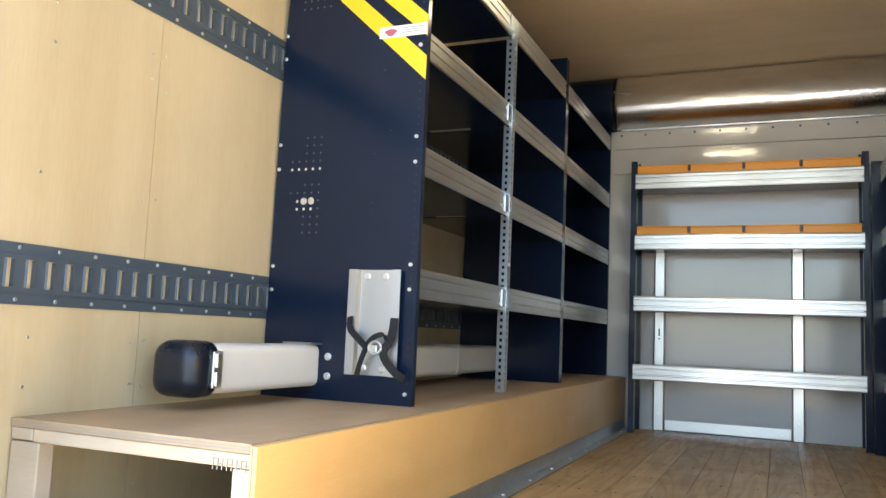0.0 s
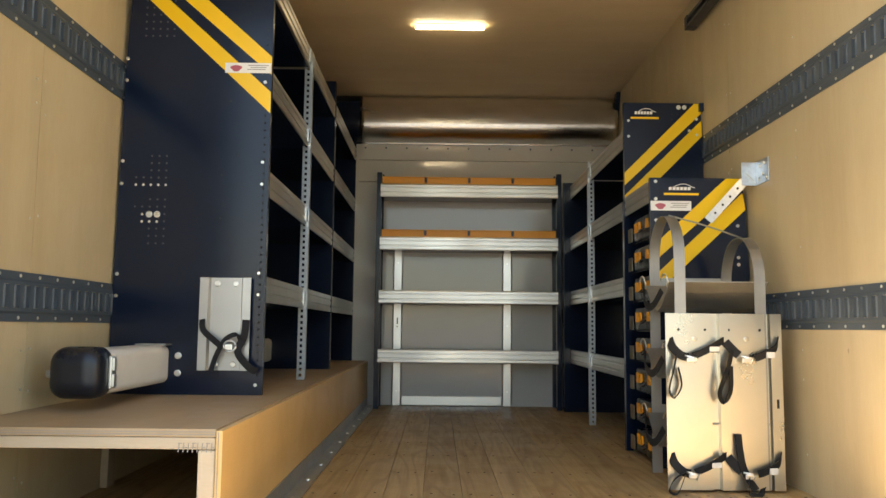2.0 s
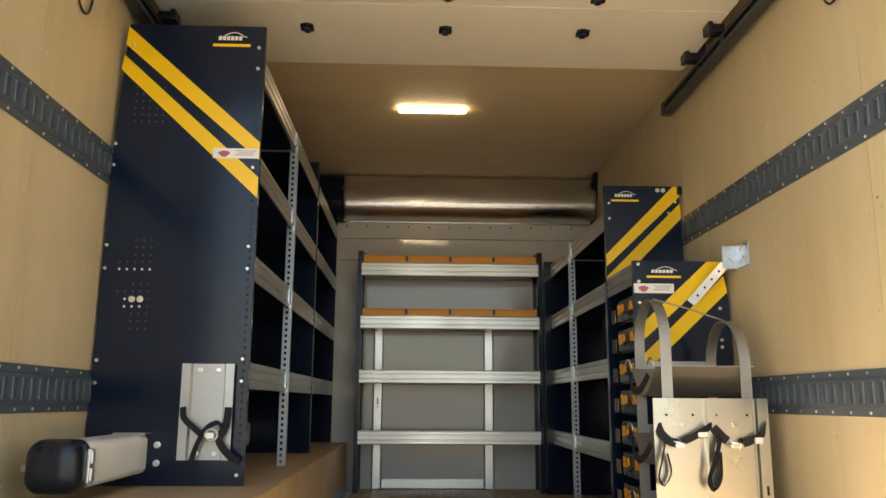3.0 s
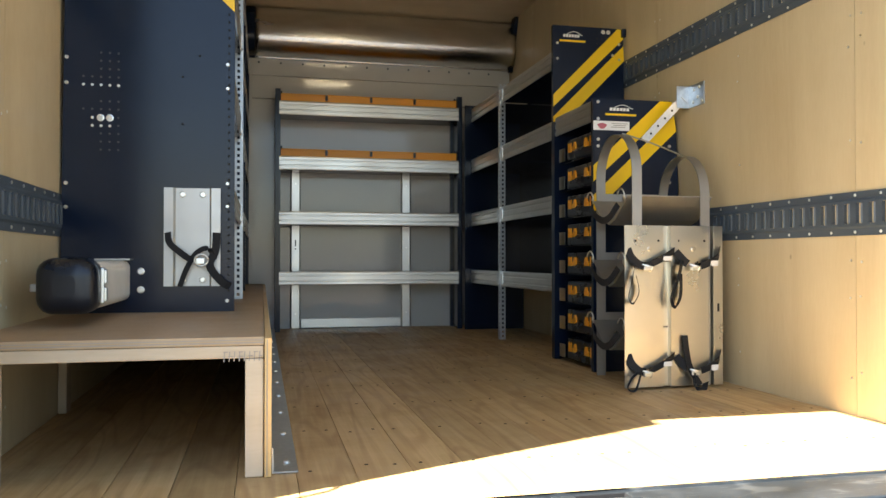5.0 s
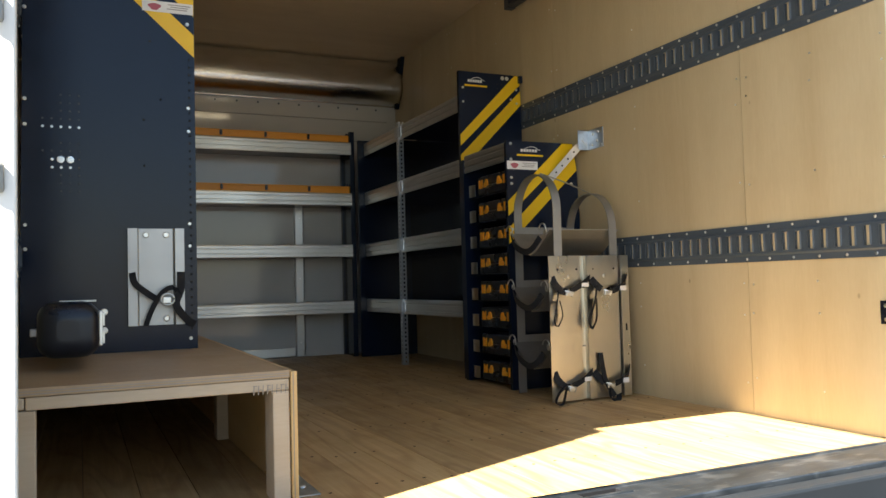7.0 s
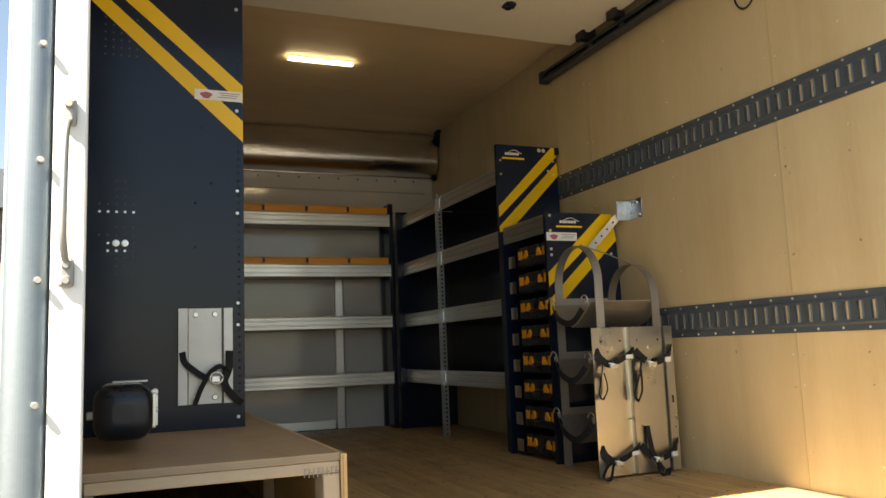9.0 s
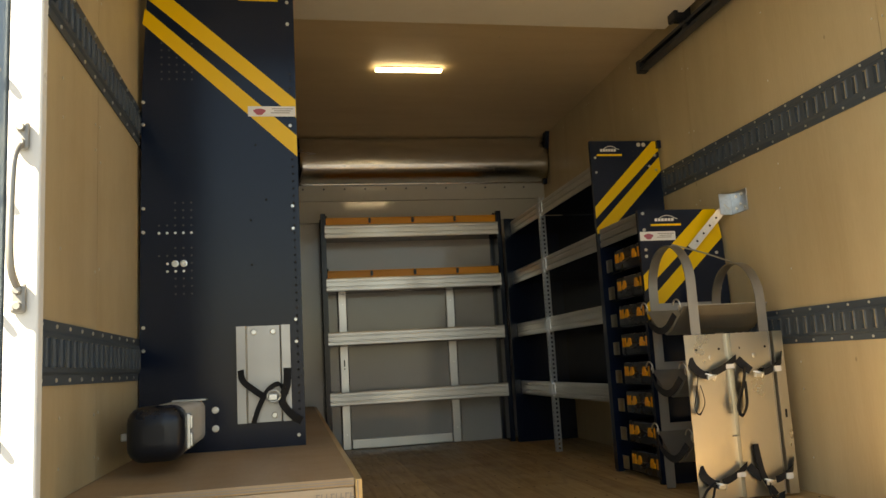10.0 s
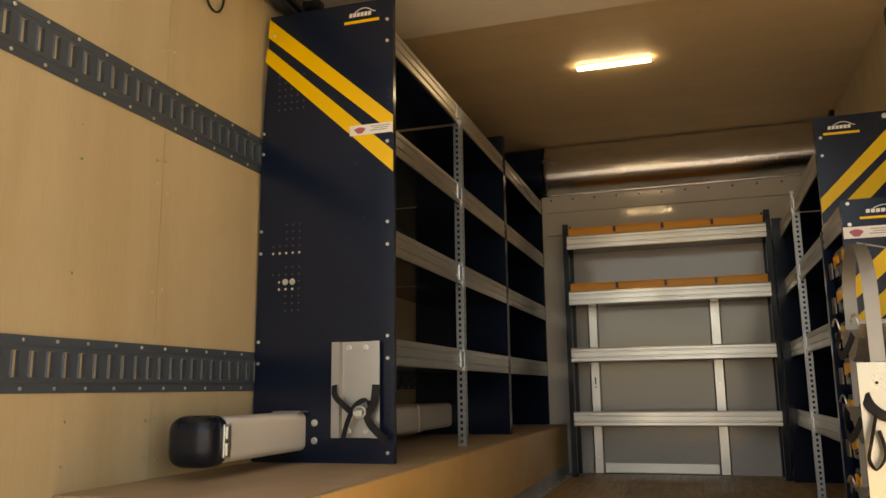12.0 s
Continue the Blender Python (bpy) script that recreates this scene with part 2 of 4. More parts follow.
def smooth_line(pts, steps=6):
    """More points along a soft curve through the given ones."""
    P = [Vector(p) for p in pts]
    out = []
    for i in range(len(P) - 1):
        a, b, c, d = P[max(i - 1, 0)], P[i], P[i + 1], P[min(i + 2, len(P) - 1)]
        for s in range(steps):
            t = s / steps
            out.append(0.5 * ((2 * b) + (c - a) * t + (2 * a - 5 * b + 4 * c - d) * t * t + (3 * b - a - 3 * c + d) * t ** 3))
    return out + [P[-1]]


def band(bm, pts, across, width, thick, steps=6):
    """A flat band along a soft line: across is its width's direction."""
    pts = smooth_line(pts, steps) if steps > 1 else [Vector(p) for p in pts]
    rows = []
    for i, p in enumerate(pts):
        d = (pts[min(i + 1, len(pts) - 1)] - pts[max(i - 1, 0)]).normalized()
        a = Vector(across[i * len(across) // len(pts)]) if isinstance(across, list) else Vector(across)
        a = (a - d * a.dot(d)).normalized()
        n = d.cross(a)
        rows.append([bm.verts.new(p + a * sx * width / 2 + n * sn * thick / 2) for sx, sn in ((-1, -1), (1, -1), (1, 1), (-1, 1))])
    for a, b in zip(rows, rows[1:]):
        for k in range(4):
            bm.faces.new((a[k], a[(k + 1) % 4], b[(k + 1) % 4], b[k])).smooth = k in (0, 2)
    bm.faces.new(rows[0][::-1])
    bm.faces.new(rows[-1])
    for a, b in zip(rows, rows[1:]):
        for k in range(4):
            bm.edges.get((a[k], b[k])).smooth = False
    return bm


def mesh_of(bm, name, material):
    me = bpy.data.meshes.new(name)
    bmesh.ops.recalc_face_normals(bm, faces=bm.faces)
    bm.to_mesh(me)
    bm.free()
    me.materials.append(material)
    return me


def part(name, bm, material, parent=None, label="", category="", group="", kind=""):
    ob = new(name, mesh_of(bm, name, material))
    ob.parent = parent
    return tagged(ob, label, category, group, kind)


def thing(name, label, category, group="", kind="", at=(0, 0, 0)):
    ob = new(name)
    ob.location = at
    return tagged(ob, label, category, group, kind)


def B(*a, **k):
    return box(bmesh.new(), *a, **k)


# ---- the truck box ----
XL, XR, YB, YR, ZC = -2.112, 0.238, 4.138, 0.15, 2.165
SEAM_L, SEAM_R = (YR, 0.778, 1.998, 3.218, YB), (YR, 0.722, 1.942, 3.162, YB)

wall_left = part("wall_left", B(XL - 0.06, XL - 0.012, YR, YB + 0.06, -0.12, ZC + 0.08), PAINT, None, "truck box side wall lined with birch plywood sheets", "wall", kind="structure")
wall_right = part("wall_right", B(XR + 0.012, XR + 0.06, YR, YB + 0.06, -0.12, ZC + 0.08), PAINT, None, "truck box side wall lined with birch plywood sheets", "wall", kind="structure")
wall_back = part("wall_back", B(XL - 0.012, XR + 0.012, YB, YB + 0.05, -0.12, ZC + 0.08), BACK, None, "grey white glossy front bulkhead panel", "wall", kind="structure")
part("ceiling", B(XL - 0.012, XR + 0.012, YR, YB, ZC, ZC + 0.06), CEIL, None, "brown plywood ceiling of the truck box", "ceiling", kind="structure")
part("subfloor", B(XL - 0.012, XR + 0.012, YR, YB, -0.12, -0.03), DARK, None, "dark steel underframe below the plank floor", "floor", kind="structure")

# upper fold of the bulkhead with its seam and rivets
fold = bmesh.new()
prism(fold, [(YB, 1.708), (YB - 0.012, 1.711), (YB - 0.012, 1.825), (YB, 1.83)], "x", -1.57, 0.165)
part("trim", fold, BACK, wall_back)
# leaning strip added below the fold to set where the lamp's reflection falls
reflection_strip = bmesh.new()
prism(reflection_strip, [(YB, 1.55), (YB - 0.0105, 1.556), (YB - 0.0015, 1.707), (YB, 1.707)], "x", -1.57, 0.165)
part("trim", reflection_strip, BACK, wall_back)
rv = bmesh.new()
for i in range(12):
    disc(rv, (-1.528 + i * 0.1460, YB - 0.012, 1.796), (0, -1, 0), 0.0075, 0.004, 8)
part("rivets", rv, TRACK, wall_back, kind="stuff")


def e_track(name, x, side, z0, y0, y1, parent):
    """A slotted cargo rail on a side wall: flanges, a raised middle with cut slots, and screws. side: +1 faces +x."""
    bm = bmesh.new()
    h, lift = 0.132, 0.009

    def q(d, y, z):
        return (x + side * d, y, z)
    prof = [(0.001, 0.0), (0.0045, 0.0), (0.0045, 0.021), (lift, 0.027)]
    s0, s1 = 0.036, 0.097
    rows = prof + [(lift, s0), (lift, s1)] + [(d, h - z) for d, z in prof[::-1]]
    for (d0, a), (d1, b) in zip(rows, rows[1:]):
        if (a, b) == (s0, s1):
            continue
        vs = [bm.verts.new(q(d, y, z0 + z)) for d, y, z in ((d0, y0, a), (d0, y1, a), (d1, y1, b), (d1, y0, b))]
        bm.faces.new(vs)
    n = int((y1 - y0) / 0.0508)
    pitch = (y1 - y0) / n
    for i in range(n):
        ya = y0 + i * pitch
        edge = [(ya, ya + pitch * 0.32), (ya + pitch * 0.68, ya + pitch)]
        for a, b in edge:
            bm.faces.new([bm.verts.new(q(lift, y, z0 + z)) for y, z in ((a, s0), (b, s0), (b, s1), (a, s1))])
        # rolled rim of the slot
        a, b = ya + pitch * 0.32, ya + pitch * 0.68
        for yy, dy in ((a, -0.004), (b, 0.004)):
            for (e0, f0), (e1, f1) in (((lift + 0.0035, yy), (0.001, yy)), ((lift + 0.0035, yy), (lift, yy + dy))):
                bm.faces.new([bm.verts.new(q(d, y, z0 + z)) for d, y, z in ((e0, f0, s0 + 0.002), (e1, f1, s0), (e1, f1, s1), (e0, f0, s1 - 0.002))])
    rail = part(name, bm, TRACK, parent, "slate blue slotted cargo rail screwed to plywood")
    sc = bmesh.new()
    m = int((y1 - y0) / 0.1016)
    for i in range(m):
        for z in (0.0105, h - 0.0105):
            disc(sc, q(0.0045, y0 + (i + 0.5) * 0.1016, z0 + z), (side, 0, 0), 0.0048, 0.003, 8)
    part("screws", sc, ZINC, rail, kind="stuff")


e_track("cargo_rail", XL, 1, 0.540, YR + 0.01, 4.1, wall_left)
e_track("cargo_rail", XL, 1, 1.313, YR + 0.01, 4.1, wall_left)
e_track("cargo_rail", XR, -1, 0.542, YR + 0.01, 4.1, wall_right)
e_track("cargo_rail", XR, -1, 1.313, YR + 0.01, 4.1, wall_right)


def wall_screws(x, side, seams, parent):
    bm = bmesh.new()
    rng = random.Random(4)
    for a, b in zip(seams, seams[1:]):
        for y in (a + 0.022, (a + b) / 2 + rng.uniform(-0.02, 0.02), b - 0.022):
            for z in (0.12, 0.36, 0.46, 0.83, 1.13, 1.22, 1.56, 1.86, 2.1):
                disc(bm, (x, y + rng.uniform(-0.006, 0.006), z + rng.uniform(-0.015, 0.015)), (side, 0, 0), 0.004, 0.0015, 8)
    part("screws", bm, ZINC, parent, kind="stuff")


wall_screws(XL, 1, SEAM_L, wall_left)
wall_screws(XR, -1, SEAM_R, wall_right)

# rear frame: posts, header, sill
rear_frame = thing("rear_frame", "rear door frame of the truck, galvanised corner posts with white painted inner strips", "door frame", kind="structure")


def rear_post(x_out, x_mid, x_in, y, label):
    """A rounded galvanised corner post, and the painted strip beside it."""
    bm = bmesh.new()
    s = 1 if x_in > x_out else -1
    w = abs(x_mid - x_out)
    out = []
    for i in range(25):
        a = math.pi * i / 24
        out.append((x_out + s * (w / 2 - w / 2 * math.cos(a)), y + 0.014 - (0.018 + 0.22 * w) * math.sin(a) ** 0.7))
    out += [(x_mid, YR - 0.001), (x_out, YR - 0.001)]
    prism(bm, out, "z", -0.6, ZC + 0.07)
    post = part("corner_post", bm, POST, rear_frame, label)
    bolts = bmesh.new()
    for i in range(12):
        disc(bolts, (x_mid - s * 0.016, y - 0.015, -0.3405 + i * 0.2025), (0, -1, 0), 0.0062, 0.010, 10)
    part("bolts", bolts, GREY, post, kind="stuff")
    st = bmesh.new()
    box(st, min(x_mid, x_in), max(x_mid, x_in), y - 0.01, y + 0.02, -0.02, ZC, 0.004)
    return part("jamb_strip", st, PAINT, rear_frame, "white painted inner strip")


YJ = 0.05
jamb = rear_post(-2.158, -2.088, -2.034, YJ, "galvanised rounded corner post")
rear_post(0.305, 0.25, 0.239, YR - 0.002, "galvanised rounded corner post")
part("header", B(-2.165, 0.305, YR - 0.02, YR + 0.06, 2.05, ZC + 0.08, 0.006), PAINT, rear_frame, "white painted header")

hb = bmesh.new()
for z in (0.936, 0.660):
    box(hb, -2.0755, -2.0505, YJ - 0.021, YJ - 0.0095, z, z + 0.05, 0.006)
    for dz in (0.012, 0.038):
        disc(hb, (-2.063, YJ - 0.021, z + dz), (0, -1, 0), 0.0075, 0.007)
pipe(hb, smooth_line([(-2.063, YJ - 0.02, 0.946), (-2.066, YJ - 0.044, 0.915), (-2.067, YJ - 0.05, 0.83), (-2.067, YJ - 0.046, 0.74), (-2.063, YJ - 0.02, 0.700)]), 0.0062)
part("grab_handle", hb, GREY, jamb, "grey steel grab handle bolted on")

sill = bmesh.new()
box(sill, -2.165, -1.058, 0.03, YR + 0.03, -0.06, 0.0, 0.004)
box(sill, -0.785, 0.305, 0.03, YR + 0.03, -0.06, 0.0, 0.004)
box(sill, -1.058, -0.785, 0.03, 0.125, -0.06, 0.0)
box(sill, -1.058, -0.785, 0.165, YR + 0.03, -0.06, 0.0)
box(sill, -0.945, -0.898, 0.125, 0.165, -0.06, 0.0)
for x0, x1 in ((-1.058, -0.945), (-0.898, -0.785)):
    box(sill, x0 - 0.012, x1 + 0.012, 0.113, 0.121, 0.0, 0.004)
    box(sill, x0 - 0.012, x1 + 0.012, 0.169, 0.177, 0.0, 0.004)
box(sill, -2.165, 0.305, YR + 0.018, YR + 0.03, 0.0, 0.004)
part("sill", sill, SILL, rear_frame, "scuffed bare steel sill with two latch slots")
# near-black box and liners put the latch slots' inner shade into the colour
lb = bmesh.new()
box(lb, -1.07, -0.77, 0.11, 0.18, -0.14, -0.062)
for x0, x1 in ((-1.058, -0.945), (-0.898, -0.785)):
    box(lb, x0 + 0.0005, x1 - 0.0005, 0.1625, 0.1645, -0.0615, -0.0015)
    box(lb, x0 + 0.0005, x0 + 0.0025, 0.126, 0.162, -0.0615, -0.0015)
    box(lb, x1 - 0.0025, x1 - 0.0005, 0.126, 0.162, -0.0615, -0.0015)
part("latch_box", lb, HOLE, rear_frame)
part("rear_beam", B(-2.165, 0.305, -0.03, 0.028, -0.34, -0.012, 0.008), BEAM_SHADED, rear_frame, "dark grey painted rear beam")

# liftgate plate behind the beam
lift = thing("liftgate", "diamond tread steel liftgate folded level behind the sill", "liftgate")
part("plate", B(-1.6, 0.3, -0.42, -0.035, -0.15, -0.12, 0.004), DARK, lift)
tread = bmesh.new()
for i in range(44):
    for j in range(9):
        cx, cy, s = -1.58 + i * 0.043, -0.4 + j * 0.042, 1 if (i + j) % 2 else -1
        d = Vector((0.013, 0.013 * s, 0))
        n = Vector((-0.004 * s, 0.004, 0))
        c = Vector((cx, cy, -0.12))
        b = [tread.verts.new(c + o) for o in (-d, n, d, -n)]
        t = tread.verts.new(c + Vector((0, 0, 0.003)))
        for k in range(4):
            tread.faces.new((b[k], b[(k + 1) % 4], t))
part("tread", tread, SILL, lift, kind="stuff")

# roll-up door, open under the ceiling
door = thing("overhead_door", "cream sectional overhead door, rolled open beneath the ceiling", "door", kind="structure")
for a, b in ((0.30, 0.855), (0.858, 1.41), (1.413, 1.965)):
    part("door_panel", B(-2.04, 0.168, a, b, 2.065, 2.09, 0.003), DOORM, door)


def hinge(x, y):
    bm = bmesh.new()
    prism(bm, [(x + 0.028 * c * (1.25 if k % 2 else 0.95), y + 0.034 * s) for k, (c, s) in enumerate((math.cos(a), math.sin(a)) for a in (i * math.pi / 4 for i in range(8)))], "z", 2.055, 2.0645)
    box(bm, x - 0.012, x + 0.012, y - 0.02, y + 0.02, 2.043, 2.056, 0.004)
    pipe(bm, [(x - 0.025, y, 2.053), (x + 0.025, y, 2.053)], 0.006)
    part("hinge", bm, RUBBER, door, "black door hinge")


for y in (1.61, 1.33):
    for x in (-1.487, -0.929, -0.366):
        hinge(x, y)
for s, x in ((1, 0.197), (-1, -2.067)):
    rail = bmesh.new()
    for a, b, z0, z1 in ((x - 0.022, x + 0.022, 2.030, 2.033), (x - 0.022, x + 0.022, 1.980, 1.983), (x + s * 0.018 - 0.003, x + s * 0.018 + 0.003, 1.983, 2.030), (x - s * 0.02 - 0.002, x - s * 0.02 + 0.002, 1.983, 1.995), (x - s * 0.02 - 0.002, x - s * 0.02 + 0.002, 2.018, 2.030)):
        box(rail, a, b, 0.3, 2.30, z0, z1)
    box(rail, x - 0.024, x + 0.024, 2.275, 2.315, 1.976, 2.038)
    for y in (0.6, 1.2, 1.8):
        box(rail, x - 0.015, x + 0.02, y, y + 0.03, 2.033, ZC - 0.002)
    dr = part("door_rail", rail, DARK, door, "dark steel roller rail")
    for y in (1.80, 1.53):
        rb = bmesh.new()
        box(rb, x - s * 0.075, x - s * 0.015, y - 0.03, y + 0.03, 2.03, 2.0635, 0.006)
        disc(rb, (x - s * 0.02, y, 2.005), (s, 0, 0), 0.024, 0.03, 14)
        box(rb, x - s * 0.09, x - s * 0.07, y - 0.05, y + 0.02, 2.02, 2.0635, 0.005)
        part("roller_bracket", rb, RUBBER, dr, "black roller bracket")

# lamp
lamp = thing("ceiling_light", "slim lit rectangular lamp on the plywood ceiling", "light")
part("housing", B(-1.136, -0.774, 2.743, 2.777, 2.156, ZC - 0.001, 0.003), PAINT, lamp)
part("diffuser", B(-1.14, -0.77, 2.741, 2.779, 2.143, 2.1555, 0.006), GLOW, lamp)

# duct
duct = thing("foil_duct", "roof duct wrapped in silver foil bubble insulation above the bulkhead", "duct", kind="structure")


def duct_piece(x0, x1, material, label, grow=0.0, lumpy=0.0007):
    bm = bmesh.new()
    n = 60
    # a rounded body: tucked under at the foot, fullest below the middle, rolling back to the roof
    foot = [(0.0, 1.822), (0.05, 1.821)]
    belly = [(0.03 + 0.165 * math.cos(a), 1.935 + (0.114 if a < 0 else 0.224) * math.sin(a)) for a in (radians(-84 + 168 * k / 26) for k in range(27))]
    prof = [(d + grow, z) for d, z in foot + belly] + [(0.0, ZC - 0.0015)]
    m = len(prof) - 1
    rows = []
    for i in range(n + 1):
        x = x0 + (x1 - x0) * i / n
        ring = []
        for j, (d, z) in enumerate(prof):
            r = 1 + lumpy * 4 * noise.noise((x * 3, z * 9, 2.0)) + lumpy * 1.5 * noise.noise((x * 14, z * 30, 5.0))
            ring.append(bm.verts.new((x, YB - 0.0025 - d * r, z)))
        rows.append(ring)
    for a, b in zip(rows, rows[1:]):
        for j in range(m):
            bm.faces.new((a[j], a[j + 1], b[j + 1], b[j])).smooth = True
    bm.faces.new(rows[0])
    bm.faces.new(rows[-1][::-1])
    part("duct_wrap" if material is FOIL else "duct_end", bm, material, duct, label)


duct_piece(-1.55, 0.225, FOIL, "crinkled silver foil wrap")
duct_piece(-2.07, -1.552, BLACK, "black duct end piece", 0.004, 0.0)
br = bmesh.new()
prism(br, [(4.05, 1.80), (4.08, 1.80), (3.99, 2.16), (3.92, 2.16)], "x", XR - 0.03, XR - 0.002)
part("duct_bracket", br, BLACK, duct, "black angled end bracket")

# aluminium uprights on the bulkhead
frame_back = thing("bulkhead_frame", "bare aluminium uprights and base strip on the grey bulkhead", "wall frame")
for x0, x1 in ((-1.316, -1.25), (-0.558, -0.491)):
    u = bmesh.new()
    prism(u, [(x0, YB - 0.002), (x0, YB - 0.022), (x0 + 0.008, YB - 0.026), (x1 - 0.008, YB - 0.026), (x1, YB - 0.022), (x1, YB - 0.002)], "z", 0.004, 1.12)
    up = part("upright", u, ALU, frame_back)
    s = bmesh.new()
    for z in (0.1, 0.55, 0.98):
        disc(s, ((x0 + x1) / 2, YB - 0.026, z), (0, -1, 0), 0.006, 0.004, 8)
    part("screws", s, ZINC, up, kind="stuff")
part("base_strip", B(-1.248, -0.56, YB - 0.02, YB - 0.002, 0.004, 0.067, 0.003), ALU, frame_back)
sl = B(-1.287, -1.279, YB - 0.0275, YB - 0.0262, 0.535, 0.60)
part("slot", sl, HOLE, frame_back)

# ---- shelving ----


def lip_outline(x, z, s, h=0.088):
    """Outline of an extruded shelf lip with two grooves; s: the way its face looks along the first coordinate."""
    f = [(0, 0), (0.004, 0), (0.006, 0.006), (0.006, 0.022), (0.002, 0.025), (0.002, 0.031), (0.006, 0.034), (0.006, 0.056), (0.003, 0.059), (0.003, 0.064), (0.006, 0.067), (0.006, h - 0.008), (0.003, h), (-0.006, h), (-0.006, h - 0.004), (0, h - 0.006)]
    return [(x + s * a, z + b) for a, b in f]


def shelf(parent, axis, face, s, depth, z, a, b, label="", backlip=True):
    """One tray with an extruded aluminium front lip, along axis from a to b. face: place of the lip's face; s: the way it looks."""
    bm = bmesh.new()
    across = "x" if axis == "y" else "y"
    prism(bm, lip_outline(face - s * 0.006, z, s), axis, a, b)
    lip = part("shelf_lip", bm, ALU_RUN, parent, label or "extruded aluminium shelf lip")
    t = bmesh.new()
    inner = face - s * depth
    lo, hi = sorted((face - s * 0.012, inner))
    if axis == "y":
        box(t, lo, hi, a, b, z + 0.002, z + 0.005)
        box(t, min(inner, inner + s * 0.003), max(inner, inner + s * 0.003), a, b, z + 0.005, z + 0.05)
    else:
        box(t, a, b, lo, hi, z + 0.002, z + 0.005)
        box(t, a, b, min(inner, inner + s * 0.003), max(inner, inner + s * 0.003), z + 0.005, z + 0.05)
    part("shelf_tray", t, BLACK, parent, "black steel shelf tray")
    return lip


def bolts(parent, pts, r=0.009, axis=(0, -1, 0), material=None, depth=0.005, name="bolts"):
    bm = bmesh.new()
    for p in pts:
        disc(bm, p, axis, r, depth, 10)
    part(name, bm, material or ZINC, parent, kind="stuff")


def end_panel(parent, outline, y, thick=0.022):
    """A black steel end panel that stands across the box: one sheet with a folded flange all round."""
    bm = bmesh.new()
    c = Vector((sum(p[0] for p in outline), sum(p[1] for p in outline))) / len(outline)
    inner = [(p[0] + math.copysign(0.006, c.x - p[0]), p[1] + math.copysign(0.006, c.y - p[1])) for p in outline]
    rows = [[bm.verts.new((x, d, z)) for x, z in pts] for pts, d in ((outline, y), (outline, y + thick), (inner, y + thick), (inner, y + 0.004))]
    n = len(outline)
    for lo, hi in zip(rows, rows[1:]):
        for i in range(n):
            bm.faces.new((lo[i], lo[(i + 1) % n], hi[(i + 1) % n], hi[i]))
    bm.faces.new(rows[0][::-1])
    bm.faces.new(rows[-1])
    return part("end_panel", bm, BLACK, parent, "black powder-coated steel end panel")


def angle_post(parent, x, y, z0, z1, s, label="perforated galvanised angle post"):
    """An upright L of perforated steel; s: the way its flange looks along x."""
    bm = bmesh.new()
    w, t, step = 0.034, 0.0025, 0.0254
    xo, xi = x, x - s * w
    for k in range(int((z1 - z0) / step)):
        a = z0 + k * step
        for lo, hi, c0, c1 in ((a, a + step * 0.5, 0.0, 1.0), (a + step * 0.5, a + step, 0.0, 0.32), (a + step * 0.5, a + step, 0.68, 1.0)):
            box(bm, min(xo, xo - s * t), max(xo, xo - s * t), y - w / 2 + w * c0, y - w / 2 + w * c1, lo, hi)
            p, q = xo - s * t - s * (w - t) * c0, xo - s * t - s * (w - t) * c1
            box(bm, min(p, q), max(p, q), y - w / 2, y - w / 2 + t, lo, hi)
    part("post", bm, GALV, parent, label)


def decal(parent, pts, y, material, name, label=""):
    bm = bmesh.new()
    prism(bm, pts, "y", y - 0.0012, y - 0.0002)
    return part(name, bm, material, parent, label)


def emblem(parent, x0, x1, z0, z1, y):
    """White lettering as a slanted bar with an arc over it, and a yellow rule below."""
    h = z1 - z0
    w = x1 - x0
    zb = z0 + h * 0.38
    for i in range(6):
        bm = bmesh.new()
        a = x0 + w * (0.14 + 0.108 * i)
        prism(bm, [(a, zb), (a + w * 0.085, zb), (a + w * 0.096, zb + h * 0.23), (a + w * 0.011, zb + h * 0.23)], "y", y - 0.0012, y - 0.0002)
        part("emblem_bar", bm, WHITE, parent)
    bm = bmesh.new()
    arc = [Vector((x0 + w * (0.3 + 0.6 * t), y - 0.0008, zb + h * (0.26 + 0.2 * math.sin(math.pi * min(1, t * 1.15))) - h * 0.25 * max(0, t - 0.7))) for t in (i / 10 for i in range(11))]
    band(bm, arc, (0, 0, 1), h * 0.045, 0.0008, 1)
    part("emblem_arc", bm, WHITE, parent, "white printed arc over the emblem bars")
    decal(parent, [(x0, z0), (x1, z0), (x1, z0 + h * 0.16), (x0, z0 + h * 0.16)], y, YELLOW, "emblem_rule", "yellow rule below the emblem")


